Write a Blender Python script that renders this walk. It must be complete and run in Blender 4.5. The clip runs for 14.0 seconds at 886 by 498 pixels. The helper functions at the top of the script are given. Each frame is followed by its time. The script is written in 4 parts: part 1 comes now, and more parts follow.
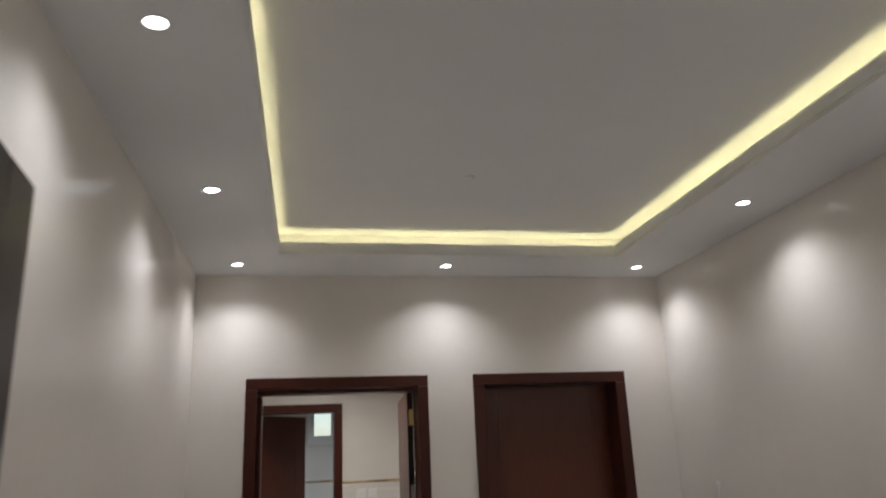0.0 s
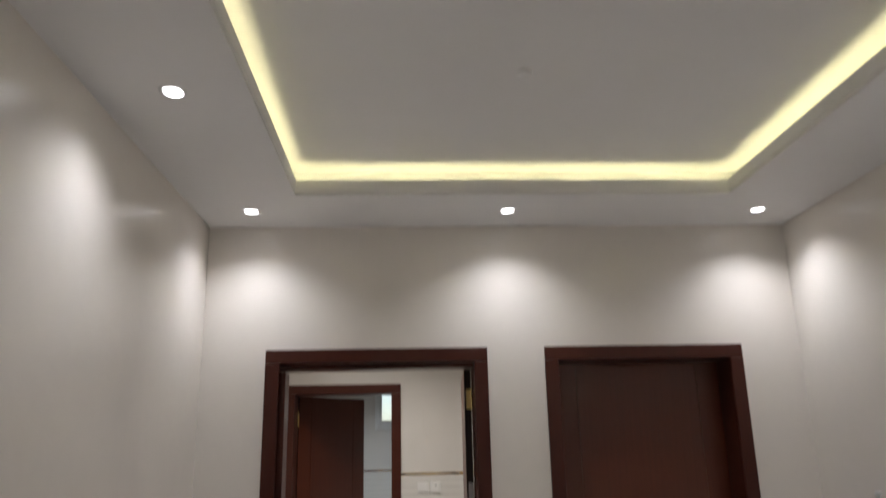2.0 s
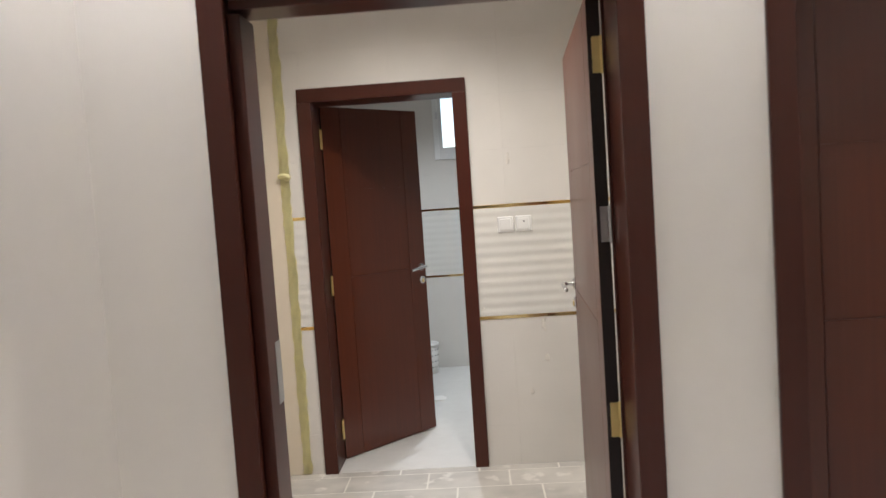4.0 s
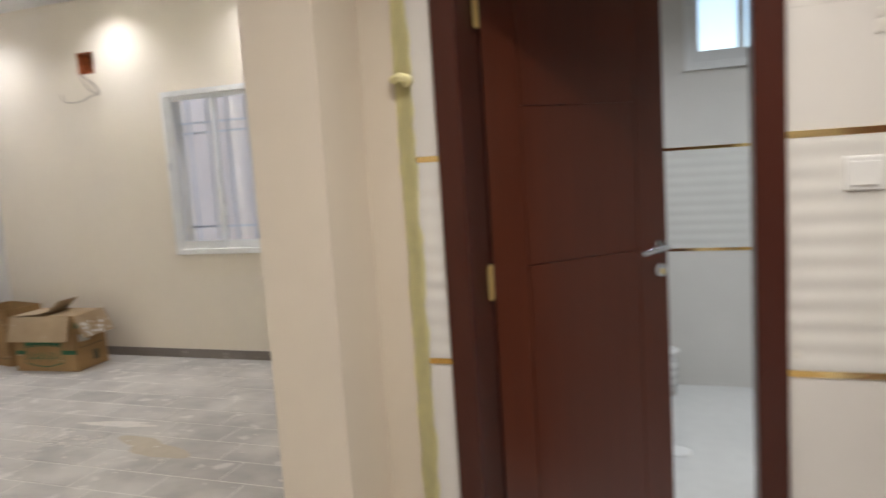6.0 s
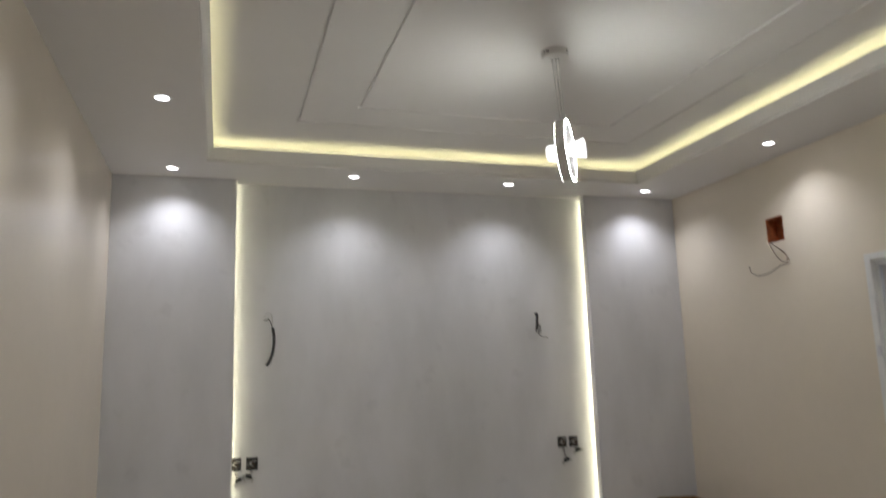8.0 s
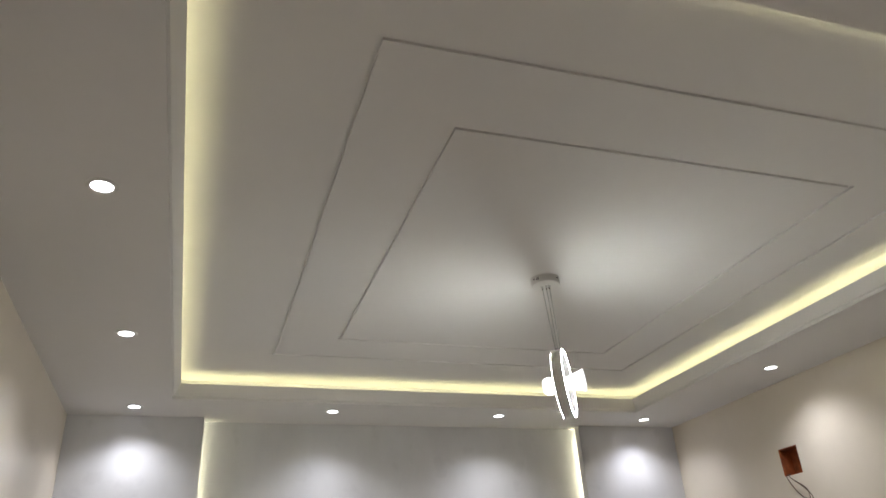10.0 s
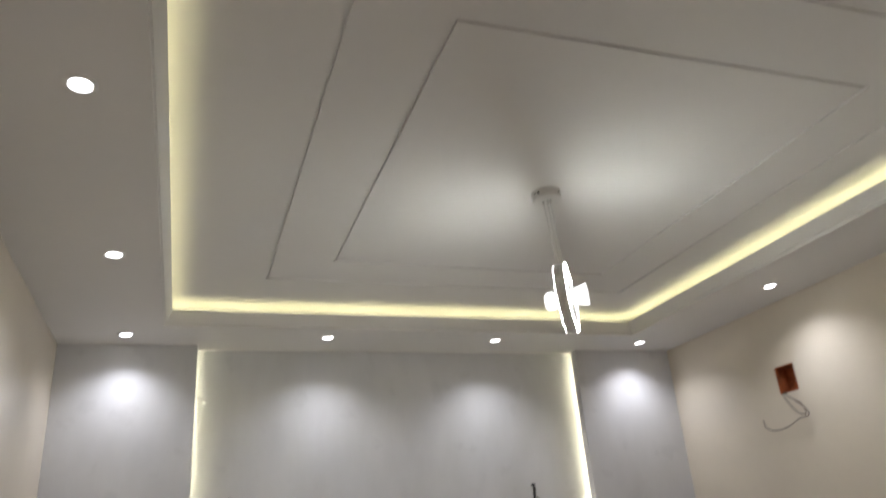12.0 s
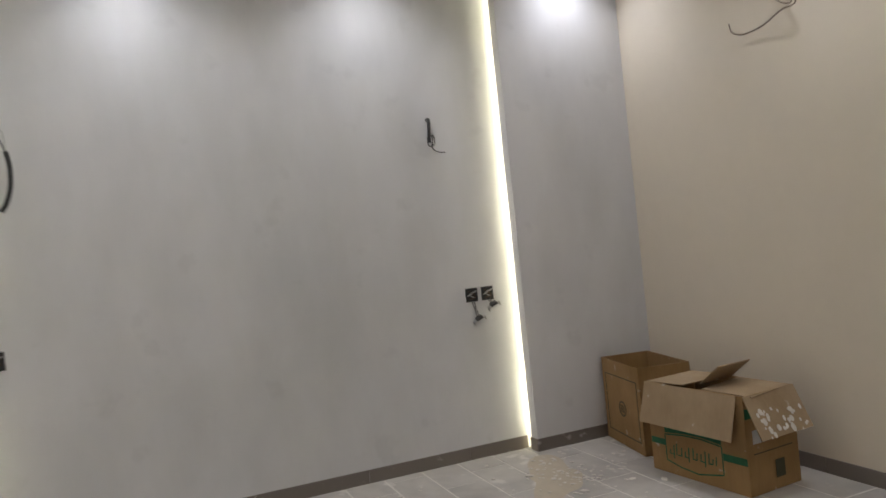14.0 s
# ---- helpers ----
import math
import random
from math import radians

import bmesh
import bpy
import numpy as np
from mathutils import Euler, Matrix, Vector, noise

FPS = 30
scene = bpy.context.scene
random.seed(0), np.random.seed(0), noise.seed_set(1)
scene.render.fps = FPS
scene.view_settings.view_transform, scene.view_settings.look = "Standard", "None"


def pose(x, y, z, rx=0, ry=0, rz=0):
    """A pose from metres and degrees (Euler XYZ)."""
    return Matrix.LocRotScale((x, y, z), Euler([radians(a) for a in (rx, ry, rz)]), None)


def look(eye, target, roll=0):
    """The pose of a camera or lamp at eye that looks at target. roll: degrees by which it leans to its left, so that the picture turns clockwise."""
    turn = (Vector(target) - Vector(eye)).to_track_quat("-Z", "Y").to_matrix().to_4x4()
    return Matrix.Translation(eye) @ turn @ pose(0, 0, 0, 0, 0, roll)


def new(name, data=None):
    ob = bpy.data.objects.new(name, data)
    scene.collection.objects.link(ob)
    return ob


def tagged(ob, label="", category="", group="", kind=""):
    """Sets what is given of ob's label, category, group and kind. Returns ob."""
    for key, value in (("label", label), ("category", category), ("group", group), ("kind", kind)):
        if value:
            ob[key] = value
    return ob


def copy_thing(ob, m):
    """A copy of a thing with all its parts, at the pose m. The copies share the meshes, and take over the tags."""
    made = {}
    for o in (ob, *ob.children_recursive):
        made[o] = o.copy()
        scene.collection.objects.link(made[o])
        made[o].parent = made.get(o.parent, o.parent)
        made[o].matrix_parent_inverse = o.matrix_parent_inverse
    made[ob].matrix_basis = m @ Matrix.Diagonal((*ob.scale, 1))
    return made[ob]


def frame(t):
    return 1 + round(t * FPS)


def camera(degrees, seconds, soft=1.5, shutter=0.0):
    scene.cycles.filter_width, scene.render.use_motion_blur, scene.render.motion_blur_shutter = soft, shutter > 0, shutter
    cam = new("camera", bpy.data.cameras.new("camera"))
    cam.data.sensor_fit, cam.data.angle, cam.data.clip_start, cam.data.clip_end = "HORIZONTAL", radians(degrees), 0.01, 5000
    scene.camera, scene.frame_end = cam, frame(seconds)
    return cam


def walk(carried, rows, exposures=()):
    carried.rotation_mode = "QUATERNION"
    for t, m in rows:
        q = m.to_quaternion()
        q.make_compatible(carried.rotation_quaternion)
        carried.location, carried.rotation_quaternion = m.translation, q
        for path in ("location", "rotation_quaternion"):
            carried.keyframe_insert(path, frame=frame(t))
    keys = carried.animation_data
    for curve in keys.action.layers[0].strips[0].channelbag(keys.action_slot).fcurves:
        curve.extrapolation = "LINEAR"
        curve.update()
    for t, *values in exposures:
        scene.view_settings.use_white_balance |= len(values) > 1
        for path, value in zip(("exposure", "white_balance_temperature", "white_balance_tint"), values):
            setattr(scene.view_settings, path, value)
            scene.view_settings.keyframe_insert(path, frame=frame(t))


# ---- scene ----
cam = camera(62.5, 14.0, shutter=0.4)
PATH = [
    (0, (0.408, -5.058, 1.614), (0.767, -3.171, 2.171), -2.4),
    (0.5, (0.529, -4.824, 1.675), (0.974, -3.014, 2.401), -4.5),
    (1, (0.627, -4.693, 1.689), (0.889, -2.886, 2.506), -4.5),
    (1.5, (0.716, -4.482, 1.661), (0.835, -2.632, 2.411), -2.7),
    (2, (0.774, -4.07, 1.646), (0.875, -2.144, 2.175), -1.2),
    (2.4, (0.828, -3.693, 1.584), (0.882, -1.715, 1.874), -1.4),
    (2.5, (0.838, -3.571, 1.57), (0.877, -1.588, 1.823), -1.6),
    (3, (0.809, -3.045, 1.538), (0.793, -1.046, 1.595), -2.8),
    (3.2, (0.781, -2.841, 1.531), (0.742, -0.841, 1.534), -3.1),
    (5.3, (0.653, -0.711, 1.462), (0.416, 1.259, 1.213), -3.9),
    (5.5, (0.611, -0.503, 1.451), (0.307, 1.456, 1.187), -3.6),
    (5.8, (0.569, -0.244, 1.468), (0.081, 1.678, 1.21), -3.8),
    (6, (0.548, -0.057, 1.455), (-0.149, 1.802, 1.215), -3.8),
    (6.2, (0.529, 0.115, 1.457), (-0.408, 1.869, 1.242), -3.7),
    (6.5, (0.449, 0.329, 1.472), (-0.826, 1.86, 1.298), -3.3),
    (6.9, (0.33, 0.515, 1.398), (-1.276, 1.705, 1.308), -2.4),
    (7, (0.288, 0.56, 1.388), (-1.379, 1.664, 1.331), -2.4),
    (7.5, (0.113, 0.758, 1.404), (-1.734, 1.52, 1.507), -2.0),
    (8, (-0.046, 0.921, 1.477), (-1.93, 1.499, 1.821), -1.8),
    (8.5, (-0.179, 0.963, 1.533), (-2.006, 1.504, 2.14), -2.7),
    (9, (-0.252, 0.954, 1.576), (-2.01, 1.503, 2.354), -3.3),
    (9.2, (-0.264, 0.962, 1.591), (-2.001, 1.514, 2.416), -3.3),
    (11.3, (-0.332, 0.971, 1.63), (-1.984, 1.596, 2.567), -3.7),
    (11.5, (-0.344, 0.97, 1.625), (-2.007, 1.603, 2.538), -3.9),
    (12, (-0.453, 0.962, 1.558), (-2.187, 1.602, 2.321), -4.7),
    (12.5, (-0.688, 1.139, 1.484), (-2.548, 1.668, 1.995), -4.8),
    (13, (-0.95, 1.289, 1.396), (-2.857, 1.832, 1.659), -4.8),
    (13.4, (-1.269, 1.483, 1.339), (-3.159, 2.132, 1.418), -5.2),
    (13.5, (-1.3, 1.533, 1.318), (-3.183, 2.204, 1.377), -5.7),
    (14, (-1.66, 1.778, 1.242), (-3.506, 2.549, 1.231), -5.8),
]
EXPOSURES = [(0.0, 0.32), (1.5, 0.42), (2.0, 0.52), (2.5, 0.68), (3.0, 1.02), (5.3, 1.4), (5.7, 1.35), (6.1, 1.2), (6.6, 0.98), (7.0, 0.75), (7.5, 0.42), (8.0, 0.2), (8.5, 0.28), (11.5, 0.36), (12.5, 0.28), (13.0, 0.22), (14.0, 0.5)]
walk(cam, [(t, look(eye, target, roll)) for t, eye, target, roll in PATH], EXPOSURES)

# ---- light ----
world = bpy.data.worlds.new("sky")
scene.world = world
world.use_nodes = True
_wn = world.node_tree
_sky = _wn.nodes.new("ShaderNodeTexSky")
_sky.sky_type, _sky.sun_disc = "NISHITA", False
_sky.sun_elevation, _sky.sun_rotation = radians(50), radians(200)
_bg = [n for n in _wn.nodes if n.type == "BACKGROUND"][0]
_bg.inputs[1].default_value = 0.12
_wn.links.new(_sky.outputs[0], _bg.inputs[0])

SPOT_W, SPOT_COL = 17.0, (0.92, 0.922, 1.0)
COVE_COL, COVE_E = (1.0, 0.94, 0.54), 8.0
NICHE_COL, NICHE_E = (1.0, 0.94, 0.64), 13.0


# ---- materials ----
def mat(name, rough=0.5, metal=0.0):
    m = bpy.data.materials.new(name)
    m.use_nodes = True
    b = m.node_tree.nodes["Principled BSDF"]
    b.inputs["Roughness"].default_value = rough
    b.inputs["Metallic"].default_value = metal
    return m, m.node_tree, b


def ramp(nt, src, stops):
    r = nt.nodes.new("ShaderNodeValToRGB")
    while len(r.color_ramp.elements) < len(stops):
        r.color_ramp.elements.new(0.5)
    for e, (p, c) in zip(r.color_ramp.elements, stops):
        e.position, e.color = p, (*c, 1)
    nt.links.new(src, r.inputs[0])
    return r.outputs[0]


def tex(nt, scale, detail=4, kind="ShaderNodeTexNoise", stretch=(1, 1, 1)):
    co = nt.nodes.new("ShaderNodeNewGeometry")
    mp = nt.nodes.new("ShaderNodeMapping")
    mp.inputs["Scale"].default_value = stretch
    nt.links.new(co.outputs["Position"], mp.inputs[0])
    n = nt.nodes.new(kind)
    n.inputs["Scale"].default_value = scale
    if kind == "ShaderNodeTexNoise":
        n.inputs["Detail"].default_value = detail
    nt.links.new(mp.outputs[0], n.inputs["Vector"])
    return n.outputs[0]


def mix(nt, fac, a, b, mode="MIX"):
    m = nt.nodes.new("ShaderNodeMix")
    m.data_type, m.blend_type = "RGBA", mode
    for sock, v in ((m.inputs[0], fac), (m.inputs[6], a), (m.inputs[7], b)):
        if isinstance(v, bpy.types.NodeSocket):
            nt.links.new(v, sock)
        else:
            sock.default_value = v if isinstance(v, float) else (*v, 1)
    return m.outputs[2]


def bump(nt, b, src, strength, dist=0.002):
    n = nt.nodes.new("ShaderNodeBump")
    n.inputs["Strength"].default_value, n.inputs["Distance"].default_value = strength, dist
    nt.links.new(src, n.inputs["Height"])
    nt.links.new(n.outputs[0], b.inputs["Normal"])


def paint(name, c, rough, dirt=0.05, relief=0.03):
    m, nt, b = mat(name, rough)
    big = ramp(nt, tex(nt, 1.3, 5), [(0.3, tuple(v * (1 - dirt) for v in c)), (0.7, c)])
    col = mix(nt, 0.25, big, ramp(nt, tex(nt, 14, 6), [(0.35, tuple(v * (1 - dirt) for v in c)), (0.65, c)]))
    nt.links.new(col, b.inputs["Base Color"])
    nt.links.new(ramp(nt, tex(nt, 3, 4), [(0.3, (rough * 0.95,) * 3), (0.7, (min(1, rough * 1.06),) * 3)]), b.inputs["Roughness"])
    bump(nt, b, tex(nt, 90, 3), relief, 0.001)
    return m


M_HALL = paint("cream_satin_paint", (0.80, 0.75, 0.68), 0.25)
M_BED = paint("warm_cream_paint", (0.78, 0.705, 0.59), 0.245)
M_CEIL = paint("white_gypsum_paint", (0.80, 0.785, 0.765), 0.75, 0.03)
M_COL = paint("beige_paint", (0.72, 0.64, 0.53), 0.45)


def plaster():
    m, nt, b = mat("grey_white_stained_paint", 0.5)
    base = ramp(nt, tex(nt, 0.9, 6), [(0.32, (0.585, 0.59, 0.585)), (0.62, (0.74, 0.74, 0.76))])
    streak = ramp(nt, tex(nt, 2.2, 6, stretch=(1, 1.6, 0.7)), [(0.34, (0.64, 0.64, 0.65)), (0.64, (0.77, 0.77, 0.79))])
    col = mix(nt, 0.5, base, streak)
    spots = ramp(nt, tex(nt, 5, 3), [(0.30, (0.62, 0.62, 0.62)), (0.37, (1, 1, 1))])
    nt.links.new(mix(nt, 0.16, col, spots, "MULTIPLY"), b.inputs["Base Color"])
    bump(nt, b, tex(nt, 60, 4), 0.15, 0.001)
    return m


M_PLASTER = plaster()


def wood(name, dark, light, rough=0.28, gloss=0.32):
    m, nt, b = mat(name, rough)
    g = ramp(nt, tex(nt, 2.2, 7, stretch=(26, 26, 0.9)), [(0.3, dark), (0.7, light)])
    g2 = ramp(nt, tex(nt, 1.1, 3, stretch=(2, 2, 0.7)), [(0.25, tuple(v * 0.82 for v in light)), (0.75, light)])
    nt.links.new(mix(nt, 0.5, g, g2), b.inputs["Base Color"])
    nt.links.new(ramp(nt, tex(nt, 2, 2), [(0.2, (rough * 0.92,) * 3), (0.8, (rough * 1.15,) * 3)]), b.inputs["Roughness"])
    bump(nt, b, tex(nt, 3, 5, stretch=(40, 40, 1)), 0.05, 0.0006)
    b.inputs["Coat Weight"].default_value = 0.05
    b.inputs["Specular IOR Level"].default_value = gloss
    b.inputs["Coat Roughness"].default_value = 0.15
    return m


M_WOOD = wood("mahogany_varnish", (0.070, 0.0150, 0.0055), (0.100, 0.0220, 0.0080), 0.31, 0.5)
M_FRAME = wood("dark_mahogany_frame", (0.048, 0.0110, 0.0060), (0.062, 0.0145, 0.0078), 0.33)
M_EDGE = wood("dark_door_edge", (0.012, 0.008, 0.007), (0.02, 0.012, 0.01), 0.5)
# same kind of door as the others; its weaker light is put into the colour
M_DIMDOOR = wood("shaded_brown_varnish", (0.03, 0.018, 0.015), (0.045, 0.028, 0.022), 0.3)


def tile_floor():
    m, nt, b = mat("grey_plank_tile_dusty", 0.55)
    oi = nt.nodes.new("ShaderNodeObjectInfo")
    piece = ramp(nt, oi.outputs["Random"], [(0.0, (0.39, 0.37, 0.345)), (1.0, (0.46, 0.435, 0.405))])
    grain = ramp(nt, tex(nt, 6, 7, stretch=(1, 1.6, 1)), [(0.3, (0.84, 0.84, 0.84)), (0.7, (1.06, 1.05, 1.03))])
    col = mix(nt, 1.0, piece, grain, "MULTIPLY")
    dust = ramp(nt, tex(nt, 2.6, 8), [(0.44, (0.05, 0.05, 0.05)), (0.66, (0.62, 0.62, 0.62))])
    col = mix(nt, dust, col, (0.62, 0.59, 0.54))
    blot = ramp(nt, tex(nt, 7, 5), [(0.61, (0, 0, 0)), (0.67, (0.7, 0.7, 0.7))])
    col = mix(nt, blot, col, (0.68, 0.65, 0.60))
    nt.links.new(col, b.inputs["Base Color"])
    nt.links.new(ramp(nt, tex(nt, 3, 5), [(0.3, (0.38,) * 3), (0.7, (0.75,) * 3)]), b.inputs["Roughness"])
    bump(nt, b, tex(nt, 45, 5), 0.2, 0.001)
    return m


M_TILE = tile_floor()
M_GROUT = paint("pale_grout_dust", (0.76, 0.73, 0.67), 0.9, 0.2, 0.4)


def skirt_mat():
    m, nt, b = mat("taupe_skirting_tile", 0.4)
    oi = nt.nodes.new("ShaderNodeObjectInfo")
    piece = ramp(nt, oi.outputs["Random"], [(0.0, (0.17, 0.145, 0.125)), (1.0, (0.22, 0.19, 0.165))])
    sm = ramp(nt, tex(nt, 12, 6), [(0.62, (0, 0, 0)), (0.72, (0.7, 0.7, 0.7))])
    nt.links.new(mix(nt, sm, piece, (0.55, 0.52, 0.48)), b.inputs["Base Color"])
    return m


M_SKIRT = skirt_mat()


def glazed(name, c):
    m, nt, b = mat(name, 0.16)
    smear = ramp(nt, tex(nt, 2.5, 6), [(0.3, tuple(v * 0.93 for v in c)), (0.7, c)])
    blot = ramp(nt, tex(nt, 6, 3), [(0.74, (0, 0, 0)), (0.80, (0.3, 0.3, 0.3))])
    nt.links.new(mix(nt, blot, smear, (0.85, 0.84, 0.82)), b.inputs["Base Color"])
    nt.links.new(ramp(nt, tex(nt, 4, 5), [(0.3, (0.13,) * 3), (0.7, (0.24,) * 3)]), b.inputs["Roughness"])
    return m


M_WTILE = glazed("ivory_glazed_tile", (0.69, 0.66, 0.62))
M_WWAVE = glazed("ivory_wavy_tile", (0.70, 0.68, 0.64))
M_BFLOOR = paint("white_bathroom_tile_dusty", (0.66, 0.65, 0.63), 0.4, 0.15)


def plain(name, c, rough, metal=0.0, dirt=0.1, scale=8):
    m, nt, b = mat(name, rough, metal)
    nt.links.new(ramp(nt, tex(nt, scale, 5), [(0.3, tuple(v * (1 - dirt) for v in c)), (0.7, c)]), b.inputs["Base Color"])
    return m


def gold_mat():
    m, nt, b = mat("gold_mirror_strip", 0.12, 1.0)
    nt.links.new(ramp(nt, tex(nt, 3.3, 2), [(0.42, (0.75, 0.48, 0.16)), (0.52, (0.95, 0.72, 0.34))]), b.inputs["Base Color"])
    return m


M_GOLD = gold_mat()
M_BRASS = plain("brass_hinge", (0.80, 0.62, 0.26), 0.38, 0.85)
M_CHROME = plain("brushed_chrome", (0.75, 0.75, 0.76), 0.22, 1.0, 0.15, 20)
M_WHITE = plain("white_plastic", (0.80, 0.79, 0.77), 0.3)
M_ALU = plain("white_aluminium", (0.78, 0.78, 0.77), 0.35)
M_RUBBER = plain("black_conduit", (0.03, 0.03, 0.032), 0.55)
M_WIRE = plain("brown_copper_wire", (0.10, 0.055, 0.03), 0.5)
M_STEEL = plain("zinc_socket_bracket", (0.55, 0.55, 0.54), 0.35, 0.9)
M_BOXIN = plain("dark_socket_box", (0.05, 0.05, 0.05), 0.7, 0, 0.4, 60)
M_CLAY = plain("red_clay_block", (0.42, 0.11, 0.03), 0.9, 0, 0.5, 25)
M_TAPE = plain("yellow_masking_tape", (0.88, 0.82, 0.46), 0.7, 0, 0.12, 15)
M_GREEN = plain("green_print", (0.02, 0.14, 0.06), 0.7, 0, 0.4, 30)
M_BROWNINK = plain("dark_print", (0.06, 0.06, 0.03), 0.7)
M_LABEL = plain("paper_label", (0.55, 0.54, 0.52), 0.7)
M_BARS = plain("grey_window_bars", (0.66, 0.66, 0.68), 0.5)
M_YARD = paint("pale_render_outside", (0.82, 0.74, 0.68), 0.9)
M_SAND = paint("beige_sand_dust", (0.56, 0.49, 0.38), 0.95, 0.25, 0.5)
M_FLUFF = plain("white_plaster_dust", (0.72, 0.68, 0.62), 0.95, 0, 0.15, 30)


def cardboard(name, dark, light):
    m, nt, b = mat(name, 0.8)
    c = ramp(nt, tex(nt, 4, 6), [(0.3, dark), (0.7, light)])
    f = ramp(nt, tex(nt, 60, 2, stretch=(1, 1, 0.1)), [(0.3, (0.92, 0.92, 0.92)), (0.7, (1, 1, 1))])
    c = mix(nt, 1.0, c, f, "MULTIPLY")
    blot = ramp(nt, tex(nt, 16, 4), [(0.67, (0, 0, 0)), (0.72, (0.55, 0.55, 0.55))])
    nt.links.new(mix(nt, blot, c, (0.62, 0.57, 0.5)), b.inputs["Base Color"])
    bump(nt, b, tex(nt, 40, 4), 0.2, 0.002)
    return m


M_CARD = cardboard("brown_cardboard", (0.26, 0.150, 0.055), (0.37, 0.225, 0.095))
M_FLAP = cardboard("dusty_cardboard_inside", (0.31, 0.215, 0.12), (0.42, 0.31, 0.19))


def emit(name, c, s):
    m, nt, b = mat(name, 0.5)
    b.inputs["Base Color"].default_value = (0.8, 0.8, 0.8, 1)
    b.inputs["Emission Color"].default_value = (*c, 1)
    b.inputs["Emission Strength"].default_value = s
    return m


M_LAMP = emit("downlight_diffuser", (0.95, 0.96, 1.0), 9.0)
M_COVE = emit("warm_led_strip", COVE_COL, COVE_E)
M_NICHE = emit("niche_led_strip", NICHE_COL, NICHE_E)
M_RING = emit("ring_lamp_diffuser", (0.95, 0.98, 0.94), 95.0)
M_HUB = emit("acrylic_hub_glow", (0.97, 0.98, 1.0), 1.5)


def glass(name, c):
    m, nt, b = mat(name, 0.03)
    b.inputs["Base Color"].default_value = (*c, 1)
    b.inputs["Transmission Weight"].default_value = 1.0
    b.inputs["IOR"].default_value = 1.45
    return m


M_GLASS = glass("window_glass", (0.97, 0.96, 0.96))


# ---- mesh helpers ----
def box(bm, x0, x1, y0, y1, z0, z1, m=None):
    v = [bm.verts.new(p) for p in ((x0, y0, z0), (x1, y0, z0), (x1, y1, z0), (x0, y1, z0), (x0, y0, z1), (x1, y0, z1), (x1, y1, z1), (x0, y1, z1))]
    if m is not None:
        for q in v:
            q.co = m @ q.co
    for f in ((3, 2, 1, 0), (4, 5, 6, 7), (0, 1, 5, 4), (1, 2, 6, 5), (2, 3, 7, 6), (3, 0, 4, 7)):
        bm.faces.new([v[i] for i in f])
    return bm


def bevelled(x0, x1, y0, y1, z0, z1, r=0.004, seg=2):
    bm = box(bmesh.new(), x0, x1, y0, y1, z0, z1)
    bmesh.ops.bevel(bm, geom=bm.edges[:], offset=r, segments=seg, affect="EDGES", profile=0.5)
    return bm


def lathe(profile, n=32, m=None, bm=None):
    """Turns a profile of (radius, height) about z."""
    bm = bm or bmesh.new()
    rings = []
    for r, z in profile:
        ring = [bm.verts.new((r * math.cos(2 * math.pi * i / n), r * math.sin(2 * math.pi * i / n), z)) for i in range(n)] if r > 1e-6 else [bm.verts.new((0, 0, z))]
        rings.append(ring)
    for a, b in zip(rings, rings[1:]):
        for i in range(n):
            j = (i + 1) % n
            q = [a[i % len(a)], a[j % len(a)], b[j % len(b)], b[i % len(b)]]
            q = [p for k, p in enumerate(q) if p not in q[:k]]
            if len(q) > 2:
                bm.faces.new(q)
    if m is not None:
        bm.transform(m)
    bmesh.ops.recalc_face_normals(bm, faces=bm.faces[:])
    return bm


def tube(points, r, n=8, bm=None):
    """A round tube through points, smoothed."""
    bm = bm or bmesh.new()
    p = [Vector(q) for q in points]
    fine = []
    for i in range(len(p) - 1):
        a, b, c, d = p[max(i - 1, 0)], p[i], p[i + 1], p[min(i + 2, len(p) - 1)]
        for k in range(6):
            t = k / 6
            fine.append(0.5 * ((2 * b) + (c - a) * t + (2 * a - 5 * b + 4 * c - d) * t * t + (3 * b - a - 3 * c + d) * t ** 3))
    fine.append(p[-1])
    last = None
    for i, q in enumerate(fine):
        d = (fine[min(i + 1, len(fine) - 1)] - fine[max(i - 1, 0)]).normalized()
        u = d.orthogonal().normalized() if last is None else (last - d * last.dot(d)).normalized()
        last = u
        w = d.cross(u)
        ring = [bm.verts.new(q + r * (math.cos(2 * math.pi * k / n) * u + math.sin(2 * math.pi * k / n) * w)) for k in range(n)]
        if i:
            for k in range(n):
                bm.faces.new((prev[k], prev[(k + 1) % n], ring[(k + 1) % n], ring[k]))
        else:
            bm.faces.new(ring[::-1])
        prev = ring
    bm.faces.new(prev)
    return bm


def part(name, bm, material, parent=None, label="", smooth=False):
    me = bpy.data.meshes.new(name)
    bm.to_mesh(me)
    bm.free()
    me.materials.append(material)
    if smooth:
        for f in me.polygons:
            f.use_smooth = True
    ob = new(name, me)
    if parent is not None:
        ob.parent = parent
    if label:
        ob["label"] = label
    return ob


def thing(name, label, category, group="", at=None):
    ob = new(name)
    ob.empty_display_size = 0.1
    if at is not None:
        ob.matrix_world = at
    return tagged(ob, label, category, group)


def struct(name, bm, material, label, category="wall"):
    return tagged(part(name, bm, material), label, category, kind="structure")


def boxes(*rows):
    bm = bmesh.new()
    for r in rows:
        box(bm, *r)
    return bm


